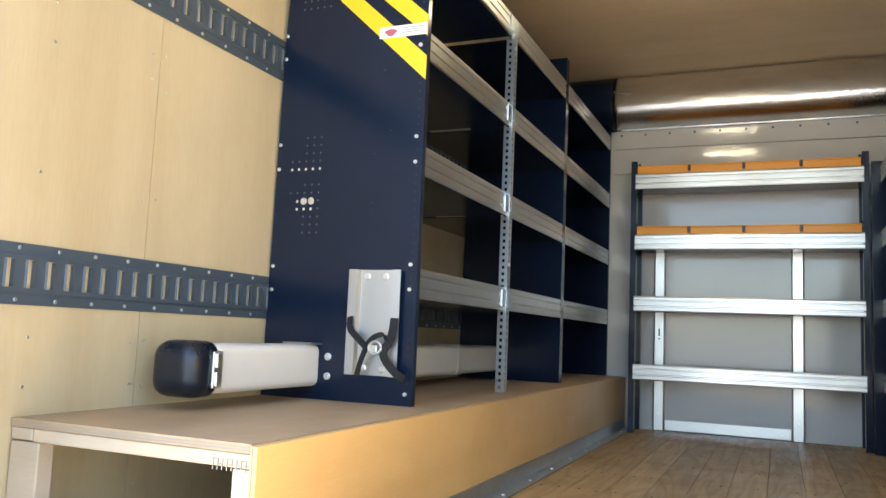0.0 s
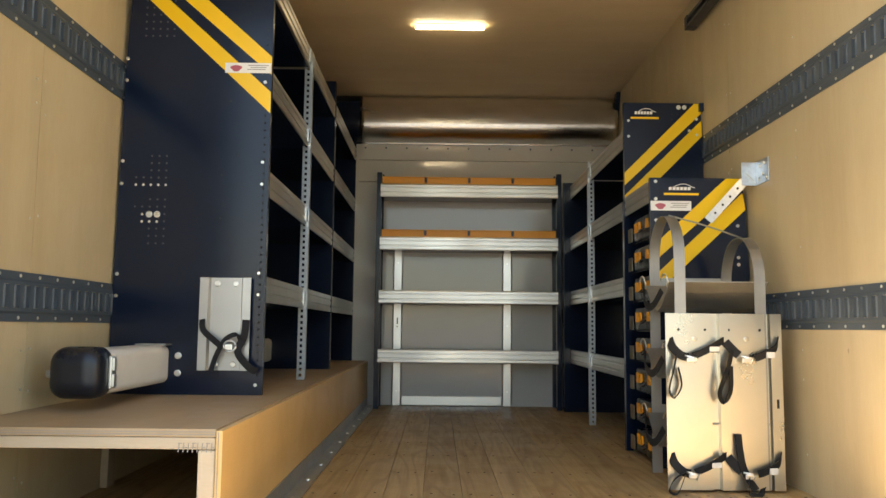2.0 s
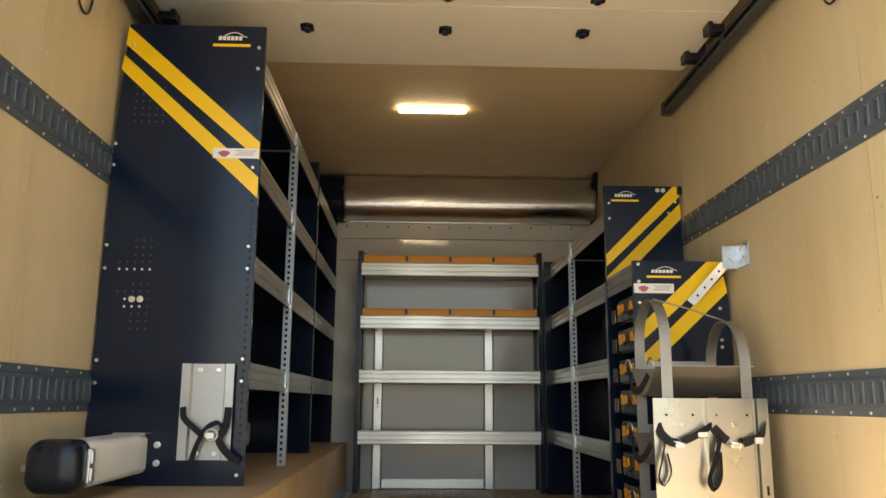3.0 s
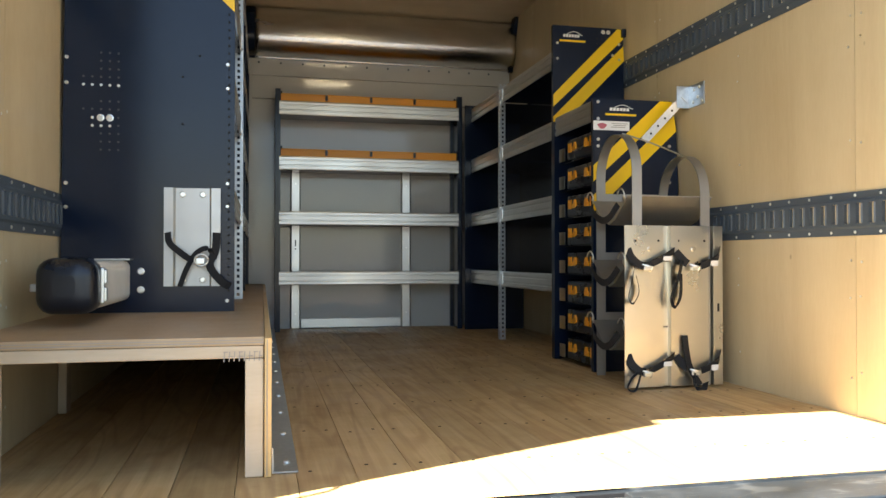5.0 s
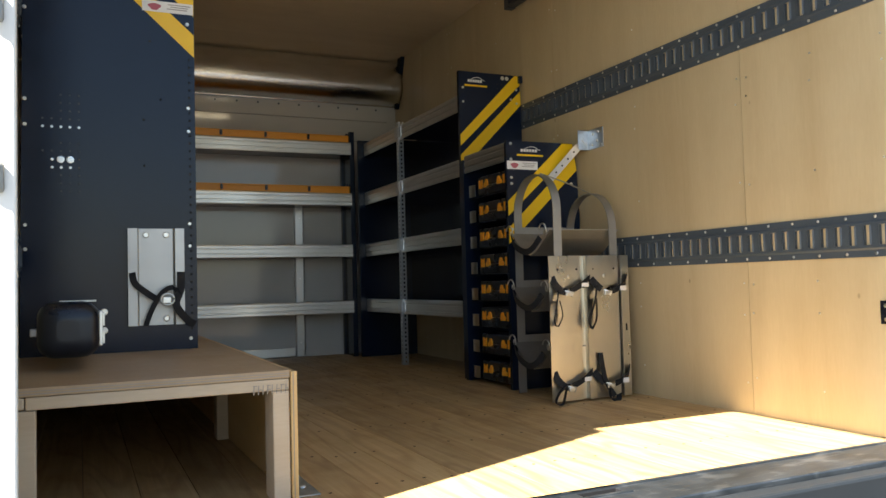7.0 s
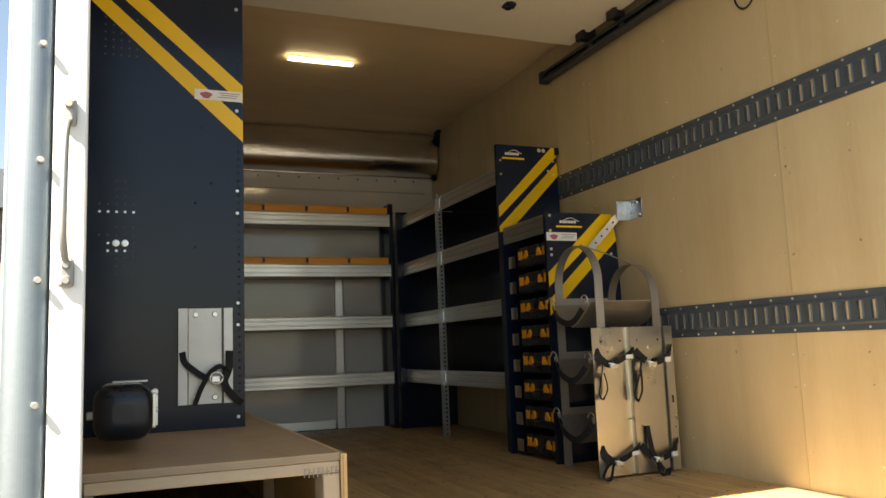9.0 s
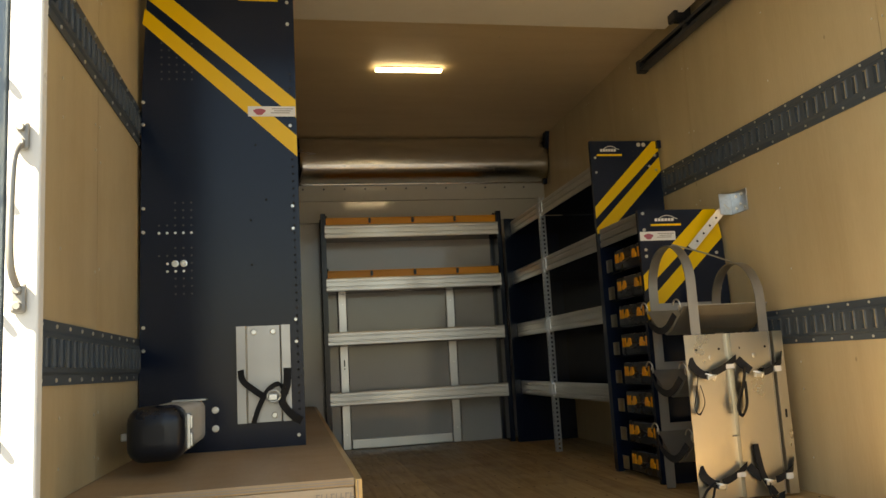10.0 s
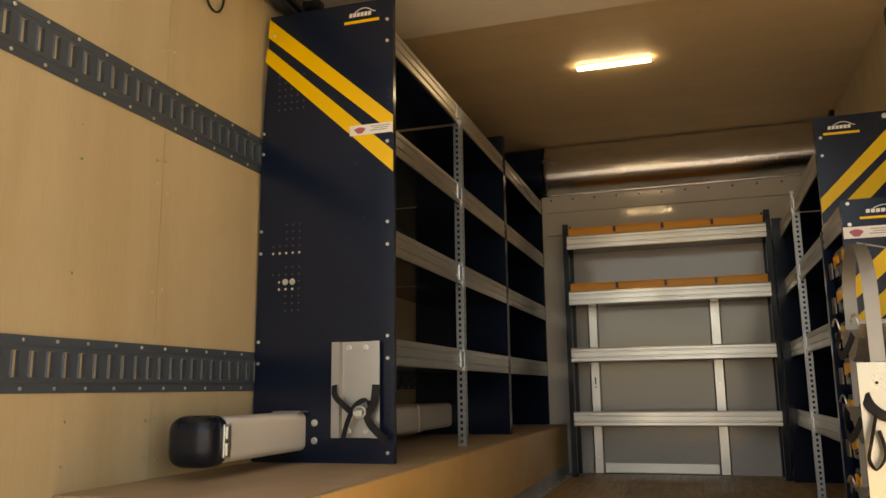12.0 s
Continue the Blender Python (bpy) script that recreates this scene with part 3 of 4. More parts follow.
def sticker(parent, x0, x1, z0, z1, y):
    s = decal(parent, [(x0, z0), (x1, z0), (x1, z1), (x0, z1)], y - 0.0003, WHITE, "sticker", "white sticker with pink print")
    w, h = x1 - x0, z1 - z0
    blob = [(x0 + w * (0.24 + 0.12 * math.cos(a) * (1 + 0.25 * math.sin(3 * a))), z0 + h * (0.45 + 0.32 * math.sin(a))) for a in (i * math.pi / 7 for i in range(14))]
    bm = bmesh.new()
    prism(bm, blob, "y", y - 0.0022, y - 0.0014)
    part("print", bm, PINK, s)
    bm = bmesh.new()
    for i, (a, b) in enumerate(((0.5, 0.95), (0.55, 0.9), (0.48, 0.88))):
        zz = z0 + h * (0.72 - 0.2 * i)
        prism(bm, [(x0 + w * a, zz), (x0 + w * b, zz), (x0 + w * b, zz + h * 0.07), (x0 + w * a, zz + h * 0.07)], "y", y - 0.0022, y - 0.0014)
    part("print", bm, INK, s)


# left shelving on the platform
ZP = 0.304
XF = -1.59
LEFT_OUT = [(XL + 0.004, ZP), (XF, ZP), (XF, 1.908), (-2.076, 1.908), (XL + 0.016, 1.5)]
Y1, YM, Y2, Y3 = 1.308, 2.128, 2.962, 4.09
left_unit = thing("shelving_unit", "tall empty black steel shelving with aluminium lips on plywood platform", "shelving", "shelving units")
p1 = end_panel(left_unit, LEFT_OUT, Y1)
for z in (0.615, 0.981, 1.336, 1.700):
    shelf(left_unit, "y", XF, 1, 0.44, z, Y1 + 0.024, YM - 0.02)
    shelf(left_unit, "y", XF, 1, 0.44, z, YM + 0.02, Y2 - 0.002)
    clip = bmesh.new()
    box(clip, XF - 0.004, XF + 0.006, YM - 0.06, YM + 0.055, z + 0.012, z + 0.078, 0.003)
    part("shelf_clip", clip, GALV, left_unit, "galvanised shelf joining clip")
angle_post(left_unit, XF + 0.0075, YM, ZP, 1.775, 1)
p2 = end_panel(left_unit, LEFT_OUT, Y2)
left_unit_2 = thing("shelving_unit", "tall black steel shelving unit with aluminium shelf lips, beside the bulkhead", "shelving", "shelving units")
end_panel(left_unit_2, LEFT_OUT, Y2 + 0.026)
for z in (0.615, 0.981, 1.336, 1.700):
    shelf(left_unit_2, "y", XF, 1, 0.44, z, Y2 + 0.05, Y3 - 0.002)
end_panel(left_unit_2, LEFT_OUT, Y3)

# decals, bolts and perforations of the large end panel
decal(p1, [(-2.079, 1.899), (-2.084, 1.829), (XF - 0.001, 1.405), (XF - 0.001, 1.470)], Y1, YELLOW, "stripe", "diagonal yellow stripe")
decal(p1, [(-2.086, 1.789), (-2.094, 1.734), (XF - 0.001, 1.268), (XF - 0.001, 1.343)], Y1, YELLOW, "stripe", "diagonal yellow stripe")
emblem(p1, -1.777, -1.643, 1.829, 1.894, Y1)
sticker(p1, -1.752, -1.593, 1.410, 1.446, Y1 - 0.0012)
bolts(p1, [(-1.612, Y1, z) for z in (0.338, 0.640, 0.713, 1.019, 1.096, 1.378, 1.746, 1.826)] + [(-2.092, Y1, z) for z in (0.632, 0.706, 1.016, 1.095, 1.380, 1.457)] + [(-2.058, Y1, 1.83)], 0.0062)
# two sets of flat zinc discs: panel holes drawn bright, not bolt heads
bolts(p1, [(-1.9934 + dx, Y1, 0.911) for dx in (0, 0.027)], 0.0115, depth=0.0012)
bolts(p1, [(-2.0433 + i * 0.0255, Y1, 1.013) for i in range(5)] + [(-2.0173, Y1, 0.911)] + [(-2.0173 + i * 0.0255, Y1, 0.886) for i in range(3)], 0.0045, depth=0.0006)
bolts(p1, [(-2.0433 + i * 0.0255, Y1, 1.013 + k * 0.0252) for i in range(5) for k in (4, 3, 2, 1, -2, -3, -6, -7, -8) if i > 1 or k in (1, -3)] + [(-1.9414, Y1, 1.013 + k * 0.0252) for k in (-4, -5)] + [(-2.0329 + i * 0.0245, Y1, 1.54 + k * 0.0255) for i in range(5) for k in range(6)], 0.0036, material=DARK, depth=0.0006, name="perforation_field")
bolts(p1, [(-1.6075, Y1, 0.37 + i * 0.0254) for i in range(48)], 0.004, material=HOLE, depth=0.0008, name="perforation_field")
bolts(p1, [(-1.7500, Y1, 1.05), (-1.7500, Y1, 0.9), (-1.6980, Y1, 1.12), (-1.7292, Y1, 1.31)], 0.004, material=HOLE, depth=0.0008, name="perforation_field")

# small aluminium holder with a strap on the end panel
holder = thing("strap_holder", "small folded aluminium holder plate with black strap on the end panel", "holder")
hm = bmesh.new()
x0, x1, z0, z1, yf = -1.803, -1.632, 0.386, 0.696, Y1 - 0.0005
prism(hm, [(x0, yf - 0.022), (x0 + 0.028, yf - 0.022), (x0 + 0.034, yf - 0.006), (x1 - 0.034, yf - 0.006), (x1 - 0.028, yf - 0.022), (x1, yf - 0.022), (x1, yf - 0.019), (x1 - 0.026, yf - 0.019), (x1 - 0.031, yf - 0.003), (x0 + 0.031, yf - 0.003), (x0 + 0.026, yf - 0.019), (x0, yf - 0.019)], "z", z0, z1)
part("plate", hm, DULL, holder, "folded aluminium plate")
bolts(holder, [(x, yf - 0.006, z) for x in (x0 + 0.055, x1 - 0.055) for z in (z0 + 0.02, z1 - 0.02)], 0.01)
sm = bmesh.new()
yy = yf - 0.03
band(sm, [(x0 + 0.012, yy + 0.006, 0.555), (x0 + 0.02, yy - 0.004, 0.52), (x0 + 0.06, yy - 0.01, 0.485), (x0 + 0.085, yy - 0.02, 0.468)], (0.6, 0, 0.8), 0.02, 0.003)
band(sm, [(x1 - 0.012, yy + 0.006, 0.555), (x1 - 0.014, yy - 0.006, 0.50), (x1 - 0.03, yy - 0.02, 0.45), (x1 + 0.005, yy - 0.01, 0.40), (x1 + 0.03, yy, 0.385)], (1, 0.2, 0), 0.024, 0.003)
band(sm, [(x0 + 0.05, yy - 0.006, 0.385), (x0 + 0.07, yy - 0.014, 0.44), (x0 + 0.10, yy - 0.022, 0.49), (x0 + 0.135, yy - 0.014, 0.505), (x0 + 0.155, yy - 0.008, 0.47)], (0.8, 0, -0.5), 0.016, 0.003)
part("strap", sm, WEB, holder, "black webbing strap")
bk = bmesh.new()
pipe(bk, [Vector((x0 + 0.115 + 0.02 * math.cos(a), yy - 0.024, 0.468 + 0.018 * math.sin(a))) for a in (i * math.pi / 8 for i in range(17))], 0.0035)
box(bk, x0 + 0.1, x0 + 0.125, yy - 0.032, yy - 0.022, 0.455, 0.475, 0.002)
part("buckle", bk, ZINC, holder, "chrome buckle")

# long conduit tube through the end panel
tube = thing("conduit_tube", "long square cream carrier tube with black cap on platform", "tube")


def round_rect(cx, cz, w, h, r, n=5):
    out = []
    for sx, sz, a0 in ((1, 1, 0), (-1, 1, 90), (-1, -1, 180), (1, -1, 270)):
        for i in range(n + 1):
            a = radians(a0 + 90 * i / n)
            out.append((cx + sx * (w / 2 - r) + r * math.cos(a), cz + sz * (h / 2 - r) + r * math.sin(a)))
    return out


TX, TZ = -1.968, 0.405
tb = bmesh.new()
prism(tb, round_rect(TX, TZ, 0.126, 0.124, 0.022), "y", 0.818, Y1 - 0.002)
part("tube_body", tb, PVC, tube, "cream plastic tube")
tb = bmesh.new()
prism(tb, round_rect(TX, TZ, 0.126, 0.124, 0.022), "y", Y1 + 0.024, Y2 - 0.001)
part("tube_body", tb, PVC, tube, "cream plastic tube")
tb = bmesh.new()
prism(tb, round_rect(TX, TZ, 0.134, 0.132, 0.024), "y", 2.44, 2.5)
part("joint_sleeve", tb, PVC, tube)
cp = bmesh.new()
loops = []
for y, w, h in ((0.829, 0.140, 0.138), (0.795, 0.142, 0.140), (0.772, 0.139, 0.137), (0.755, 0.128, 0.126), (0.745, 0.11, 0.108), (0.739, 0.085, 0.083), (0.737, 0.05, 0.048)):
    loops.append([cp.verts.new((x, y, z)) for x, z in round_rect(TX, TZ, w, h, min(w, h) * 0.28)])
for a, b in zip(loops, loops[1:]):
    for i in range(len(a)):
        cp.faces.new((a[i], a[(i + 1) % len(a)], b[(i + 1) % len(a)], b[i])).smooth = True
cp.faces.new(loops[-1])
cp.faces.new(loops[0][::-1])
part("end_cap", cp, RUBBER, tube, "glossy black rounded end cap")
lt = bmesh.new()
box(lt, TX + 0.069, TX + 0.079, 0.803, 0.838, TZ - 0.045, TZ + 0.045, 0.003)
box(lt, TX + 0.077, TX + 0.084, 0.81, 0.83, TZ - 0.04, TZ - 0.005, 0.002)
box(lt, TX + 0.077, TX + 0.084, 0.81, 0.83, TZ + 0.005, TZ + 0.04, 0.002)
part("latch", lt, ZINC, tube, "chrome latch")
hg = B(TX - 0.086, TX - 0.069, 0.776, 0.798, TZ - 0.014, TZ + 0.006, 0.003)
part("lug", hg, GREY, tube, "small grey steel lug")
fl = bmesh.new()
box(fl, TX - 0.03, TX + 0.072, Y1 - 0.06, Y1 - 0.0005, TZ + 0.063, TZ + 0.068)
part("bracket", fl, ALU, tube)
bolts(tube, [(TX + 0.095, Y1, TZ - 0.03), (TX + 0.095, Y1, TZ + 0.028)], 0.0115)

# ---- platform ----
platform = thing("platform", "raised plywood platform on pale lumber frame along the wall", "platform")
XP, YP = -1.482, 0.436
part("deck", B(XL + 0.001, XP - 0.016, YP, YB - 0.002, ZP - 0.018, ZP, 0.0015), PLY_TOP, platform, "red-brown plywood deck")
part("side_panel", B(XP - 0.015, XP, YP - 0.004, YB - 0.002, 0.001, ZP - 0.003, 0.0015), PLY_SIDE, platform, "varnished plywood side panel")
part("crossbeam", B(-2.045, XP - 0.017, YP + 0.002, YP + 0.09, 0.258, ZP - 0.019, 0.003), LUMBER, platform, "pale lumber cross beam")
part("crossbeam", B(XL + 0.002, -2.047, YP + 0.002, YP + 0.09, 0.260, ZP - 0.019, 0.003), LUMBER, platform, "pale lumber cross beam")
for y, legs in ((YP + 0.002, ((XP - 0.056, XP - 0.017, 0.09), (XL + 0.004, XL + 0.086, 0.04))), (1.29, ((XP - 0.054, XP - 0.017, 0.06), (XL + 0.004, XL + 0.03, 0.06))), (2.6, ((XP - 0.054, XP - 0.017, 0.06), (XL + 0.004, XL + 0.03, 0.06)))):
    for x0, x1, d in legs:
        part("leg", B(x0, x1, y, y + d, 0.001, 0.257, 0.003), LUMBER, platform, "lumber leg")
stamp = bmesh.new()
for i in range(8):
    a = -1.583 + i * 0.0105
    prism(stamp, [(a, 0.252), (a + 0.0022, 0.252), (a + 0.0035, 0.273), (a + 0.0013, 0.273)], "y", YP + 0.0008, YP + 0.0018)
    if i % 2:
        prism(stamp, [(a, 0.262), (a + 0.009, 0.262), (a + 0.009, 0.2638), (a, 0.2638)], "y", YP + 0.0008, YP + 0.0018)
    if i % 3 == 0:
        prism(stamp, [(a, 0.271), (a + 0.009, 0.271), (a + 0.009, 0.2728), (a, 0.2728)], "y", YP + 0.0008, YP + 0.0018)
part("stamp", stamp, INK, platform, "faint grey lumber stamp bars")
for z0, z1 in ((ZP - 0.0135, ZP - 0.0115), (ZP - 0.0075, ZP - 0.006)):
    part("ply_edge", B(XL + 0.004, XP - 0.018, YP - 0.0012, YP + 0.001, z0, z1), INK, platform, "dark veneer line in the deck edge")
part("side_ply_edge", B(XP - 0.0105, XP - 0.0085, YP - 0.0055, YP - 0.0042, 0.004, ZP - 0.006), INK, platform)
ga = bmesh.new()
prism(ga, [(XP + 0.001, 0.002), (XP + 0.001, 0.058), (XP + 0.004, 0.058), (XP + 0.006, 0.006), (XP + 0.058, 0.005), (XP + 0.058, 0.002)], "y", YP + 0.02, 4.05)
angle = part("floor_angle", ga, GALV, platform, "galvanised steel angle screwed to the planks")
bolts(angle, [(XP + 0.035, YP + 0.1 + i * 0.3, 0.0055) for i in range(12)], 0.008, (0, 0, 1))

# ---- rear unit against the bulkhead ----
back_unit = thing("shelving_unit", "low black steel shelving with orange bins against grey bulkhead", "shelving", "shelving units")
YF = 3.877
for x0, x1 in ((-1.422, -1.389), (-0.214, -0.181)):
    bm = bmesh.new()
    m0, m1 = (x0 + x1) / 2 - 0.002, (x0 + x1) / 2 + 0.002
    prism(bm, [(x0, YF), (x1, YF), (x1, YF + 0.035), (m1, YF + 0.035), (m1, YB - 0.06), (x1, YB - 0.06), (x1, YB - 0.03), (x0, YB - 0.03), (x0, YB - 0.06), (m0, YB - 0.06), (m0, YF + 0.035), (x0, YF + 0.035)], "z", 0.001, 1.572)
    ep = part("end_panel", bm, BLACK, back_unit, "black powder-coated steel end panel")
for z in (0.302, 0.692, 1.049, 1.407):
    shelf(back_unit, "x", YF - 0.004, -1, 0.22, z, -1.397, -0.206)
for x, s in ((-1.387, 1), (-0.216, -1)):
    for z in (1.407, 1.049):
        bm = bmesh.new()
        prism(bm, [(YF + 0.04, z + 0.1), (YF + 0.2, z + 0.1), (YF + 0.05, z + 0.16)], "x", x, x + s * 0.01)
        part("gusset", bm, BLACK, back_unit)


def bin_at(x, z):
    """An open orange parts bin with sloped front and thick rim."""
    w, d, h = 0.290, 0.22, 0.134
    bm = bmesh.new()
    y0 = YF + 0.012
    for a, b in ((x, x + 0.003), (x + w - 0.003, x + w)):
        prism(bm, [(y0, z), (y0 + d, z), (y0 + d, z + h), (y0 + 0.05, z + h), (y0, z + h - 0.006)], "x", a, b)
    box(bm, x + 0.003, x + w - 0.003, y0, y0 + 0.003, z, z + h - 0.008)
    box(bm, x + 0.003, x + w - 0.003, y0 + d - 0.003, y0 + d, z, z + h)
    box(bm, x + 0.003, x + w - 0.003, y0 + 0.003, y0 + d - 0.003, z, z + 0.003)
    b = part("parts_bin", bm, ORANGE, None, "orange plastic parts bin standing on the aluminium shelf", "bin", "orange parts bins")
    rim = B(x + 0.001, x + w - 0.001, y0 - 0.006, y0 + 0.003, z + h - 0.012, z + h - 0.002, 0.002)
    part("rim", rim, ORANGE, b)
    return b


for z in (1.413, 1.055):
    for i in range(4):
        bin_at(-1.386 + i * 0.2925, z)
for z in (1.413, 1.055):
    for i in range(3):
        bm = B(-1.0945 - 0.008 + i * 0.2925, -1.0945 + 0.008 + i * 0.2925, YF - 0.008, YF + 0.006, z + 0.092, z + 0.126, 0.002)
        part("bin_clip", bm, RUBBER, back_unit, "black bin clip")

# ---- tall unit by the right wall ----
XS = -0.138
YA, YM2, YZ = 2.268, 3.137, 3.80
R2_OUT = [(XS, 0.001), (XR - 0.006, 0.001), (XR - 0.006, 1.36), (0.226, 1.602), (XS, 1.602)]
right_unit = thing("shelving_unit", "empty black steel shelving with aluminium lips along plywood wall", "shelving", "shelving units")
r2 = end_panel(right_unit, R2_OUT, YA)
for z in (0.312, 0.690, 1.048, 1.388):
    shelf(right_unit, "y", XS, -1, 0.34, z, YA + 0.024, YM2 - 0.02)
    shelf(right_unit, "y", XS, -1, 0.34, z, YM2 + 0.02, YZ - 0.002)
    part("shelf_clip", B(XS - 0.006, XS + 0.004, YM2 - 0.05, YM2 + 0.06, z + 0.012, z + 0.078, 0.003), GALV, right_unit, "galvanised shelf joining clip")
for a, b in ((YA + 0.026, YM2 - 0.002), (YM2 + 0.002, 3.80)):
    bp = bmesh.new()
    prism(bp, [(XR - 0.046, 0.30), (XR - 0.031, 0.30), (XR - 0.031, 1.49), (XR - 0.046, 1.49), (XR - 0.046, 1.487), (XR - 0.034, 1.487), (XR - 0.034, 0.303), (XR - 0.046, 0.303)], "y", a, b)
    part("back_sheet", bp, BLACK, right_unit, "black steel back sheet")
angle_post(right_unit, XS - 0.0075, YM2, 0.001, 1.506, -1)
end_panel(right_unit, [(XS - 0.04, 0.001), (XR - 0.006, 0.001), (XR - 0.006, 1.5), (XS - 0.04, 1.5)], 3.802)
decal(r2, [(XS + 0.001, 1.206), (0.2285, 1.553), (0.222, 1.600), (0.196, 1.600), (XS + 0.001, 1.265)], YA, YELLOW, "stripe", "diagonal yellow stripe")
decal(r2, [(XS + 0.001, 1.075), (0.231, 1.445), (0.2285, 1.52), (XS + 0.001, 1.158)], YA, YELLOW, "stripe", "diagonal yellow stripe")
emblem(r2, -0.105, 0.028, 1.524, 1.584, YA)
bolts(r2, [(0.122, YA, 1.582), (0.149, YA, 1.582)], 0.011, depth=0.0012)
bolts(r2, [(XS + 0.022, YA, z) for z in (1.515, 1.44)] + [(0.205, YA, 1.525), (0.17, YA, 1.47), (0.205, YA, 1.45)], 0.0065)
bolts(r2, [(0.09 + i * 0.026, YA, 1.5 + j * 0.024) for i in range(4) for j in range(3)], 0.004, material=HOLE, depth=0.0008, name="perforation_field")
bk = B(0.215, XR - 0.002, YA - 0.02, YA + 0.03, 1.56, 1.60, 0.003)
part("wall_bracket", bk, BLACK, right_unit)

# ---- short case unit ----
XC, YC = -0.158, 1.752
R1_OUT = [(XC, 0.001), (XR - 0.006, 0.001), (XR - 0.006, 0.775), (0.224, 1.016), (0.203, 1.144), (XC, 1.144)]
case_unit = thing("case_rack", "short black steel rack holding eight carrying cases, beside the plywood wall", "shelving", "shelving units")
r1 = end_panel(case_unit, R1_OUT, YC)
cb = bmesh.new()
prism(cb, [(XC, 2.200), (XC + 0.03, 2.200), (XC + 0.03, 2.223), (XR - 0.01, 2.223), (XR - 0.01, 2.230), (XC, 2.230)], "z", 0.001, 1.12)
part("end_panel", cb, BLACK, case_unit, "black steel rear upright panel")
shelf(case_unit, "y", XC + 0.004, -1, 0.38, 1.05, YC + 0.024, 2.199)
decal(r1, [(XC + 0.001, 0.795), (0.2075, 1.118), (0.203, 1.143), (0.147, 1.143), (XC + 0.001, 0.862)], YC, YELLOW, "stripe", "diagonal yellow stripe")
decal(r1, [(XC + 0.001, 0.665), (0.2235, 1.018), (0.212, 1.085), (XC + 0.001, 0.738)], YC, YELLOW, "stripe", "diagonal yellow stripe")
emblem(r1, -0.103, 0.037, 1.074, 1.128, YC)
sticker(r1, -0.157, 0.006, 1.011, 1.050, YC)
bolts(r1, [(XC + 0.022, YC, z) for z in (1.129, 1.058, 0.972, 0.944, 0.733, 0.703)] + [(0.19, YC, z) for z in (0.952, 0.825, 0.797)], 0.007)


def case_in(z):
    """A black carrying case with paired orange latches and a handle, and the chrome slide it sits on."""
    y0, y1, x = 1.79, 2.082, XC + 0.016
    c = thing("carrying_case", "black plastic carrying case with orange latches, slid into the rack", "case", "carrying cases")
    part("shell", B(x, x + 0.33, y0, y1, z, z + 0.046, 0.006), RUBBER, c)
    part("lid", B(x + 0.001, x + 0.33, y0 + 0.001, y1 - 0.001, z + 0.048, z + 0.094, 0.006), RUBBER, c)
    for ya, yb in ((2.024, 2.057), (1.794, 1.812)):
        bm = bmesh.new()
        prism(bm, [(ya, z + 0.034), (yb, z + 0.034), (yb, z + 0.076), (yb - 0.008, z + 0.076), (yb - 0.011, z + 0.068), (ya + 0.006, z + 0.068), (ya + 0.003, z + 0.076), (ya, z + 0.076)], "x", x - 0.006, x - 0.0005)
        part("latch", bm, ORANGE, c, "orange latch")
    for ya, m in ((1.983, 1), (1.850, -1)):
        bm = bmesh.new()
        prism(bm, [(ya - m * 0.02, z + 0.036), (ya + m * 0.02, z + 0.036), (ya + m * 0.02, z + 0.054), (ya + m * 0.008, z + 0.057), (ya + m * 0.002, z + 0.074), (ya - m * 0.01, z + 0.074), (ya - m * 0.018, z + 0.06)], "x", x - 0.008, x - 0.0005)
        part("latch", bm, ORANGE, c, "orange latch")
    bm = bmesh.new()
    ym = (y0 + y1) / 2
    pipe(bm, smooth_line([(x, ym - 0.03, z + 0.042), (x - 0.012, ym - 0.026, z + 0.03), (x - 0.014, ym, z + 0.026), (x - 0.012, ym + 0.026, z + 0.03), (x, ym + 0.03, z + 0.042)], 4), 0.004, 6)
    part("handle", bm, RUBBER, c)
    sl = bmesh.new()
    prism(sl, [(XC + 0.012, 2.096), (XC + 0.009, 2.096), (XC + 0.004, 2.12), (XC + 0.010, 2.128), (XC + 0.004, 2.136), (XC + 0.009, 2.16), (XC + 0.012, 2.16)], "z", z + 0.002, z + 0.06)
    part("slide", sl, SHEET, case_unit, "bright metal case slide")
    part("runner", B(XC + 0.03, XR - 0.03, 1.78, 2.195, z - 0.006, z - 0.003), BLACK, case_unit, "black runner tray")


for i in range(8):
    case_in(0.02 + i * 0.1285)

# wall tie: zinc plate on the wall and a punched flat bar to the rack
tie = thing("wall_tie", "galvanised wall plate with punched flat bar bracing the rack", "bracket")
tp = bmesh.new()
box(tp, XR - 0.005, XR - 0.001, 1.548, 1.668, 1.100, 1.192, 0.001)
box(tp, XR - 0.060, XR - 0.005, 1.664, 1.668, 1.100, 1.192, 0.001)
part("plate", tp, GALV, tie)
fb = bmesh.new()
band(fb, [(0.212, 1.662, 1.135), (0.19, 1.69, 1.115), (0.07, 1.745, 0.972)], (0.76, 0, -0.65), 0.036, 0.003, 1)
bar = part("flat_bar", fb, GALV, tie)
bolts(bar, [(0.172 - i * 0.026, 1.694 + i * 0.0119, 1.0935 - i * 0.031) for i in range(4)], 0.005, material=HOLE, depth=0.0008, name="holes")
bolts(tie, [(XR - 0.005, 1.565 + dy, 1.115 + dz) for dy, dz in ((0, 0), (0.03, 0.02), (0.06, 0.055), (0.02, 0.06), (0.065, 0.005))], 0.007, (-1, 0, 0))

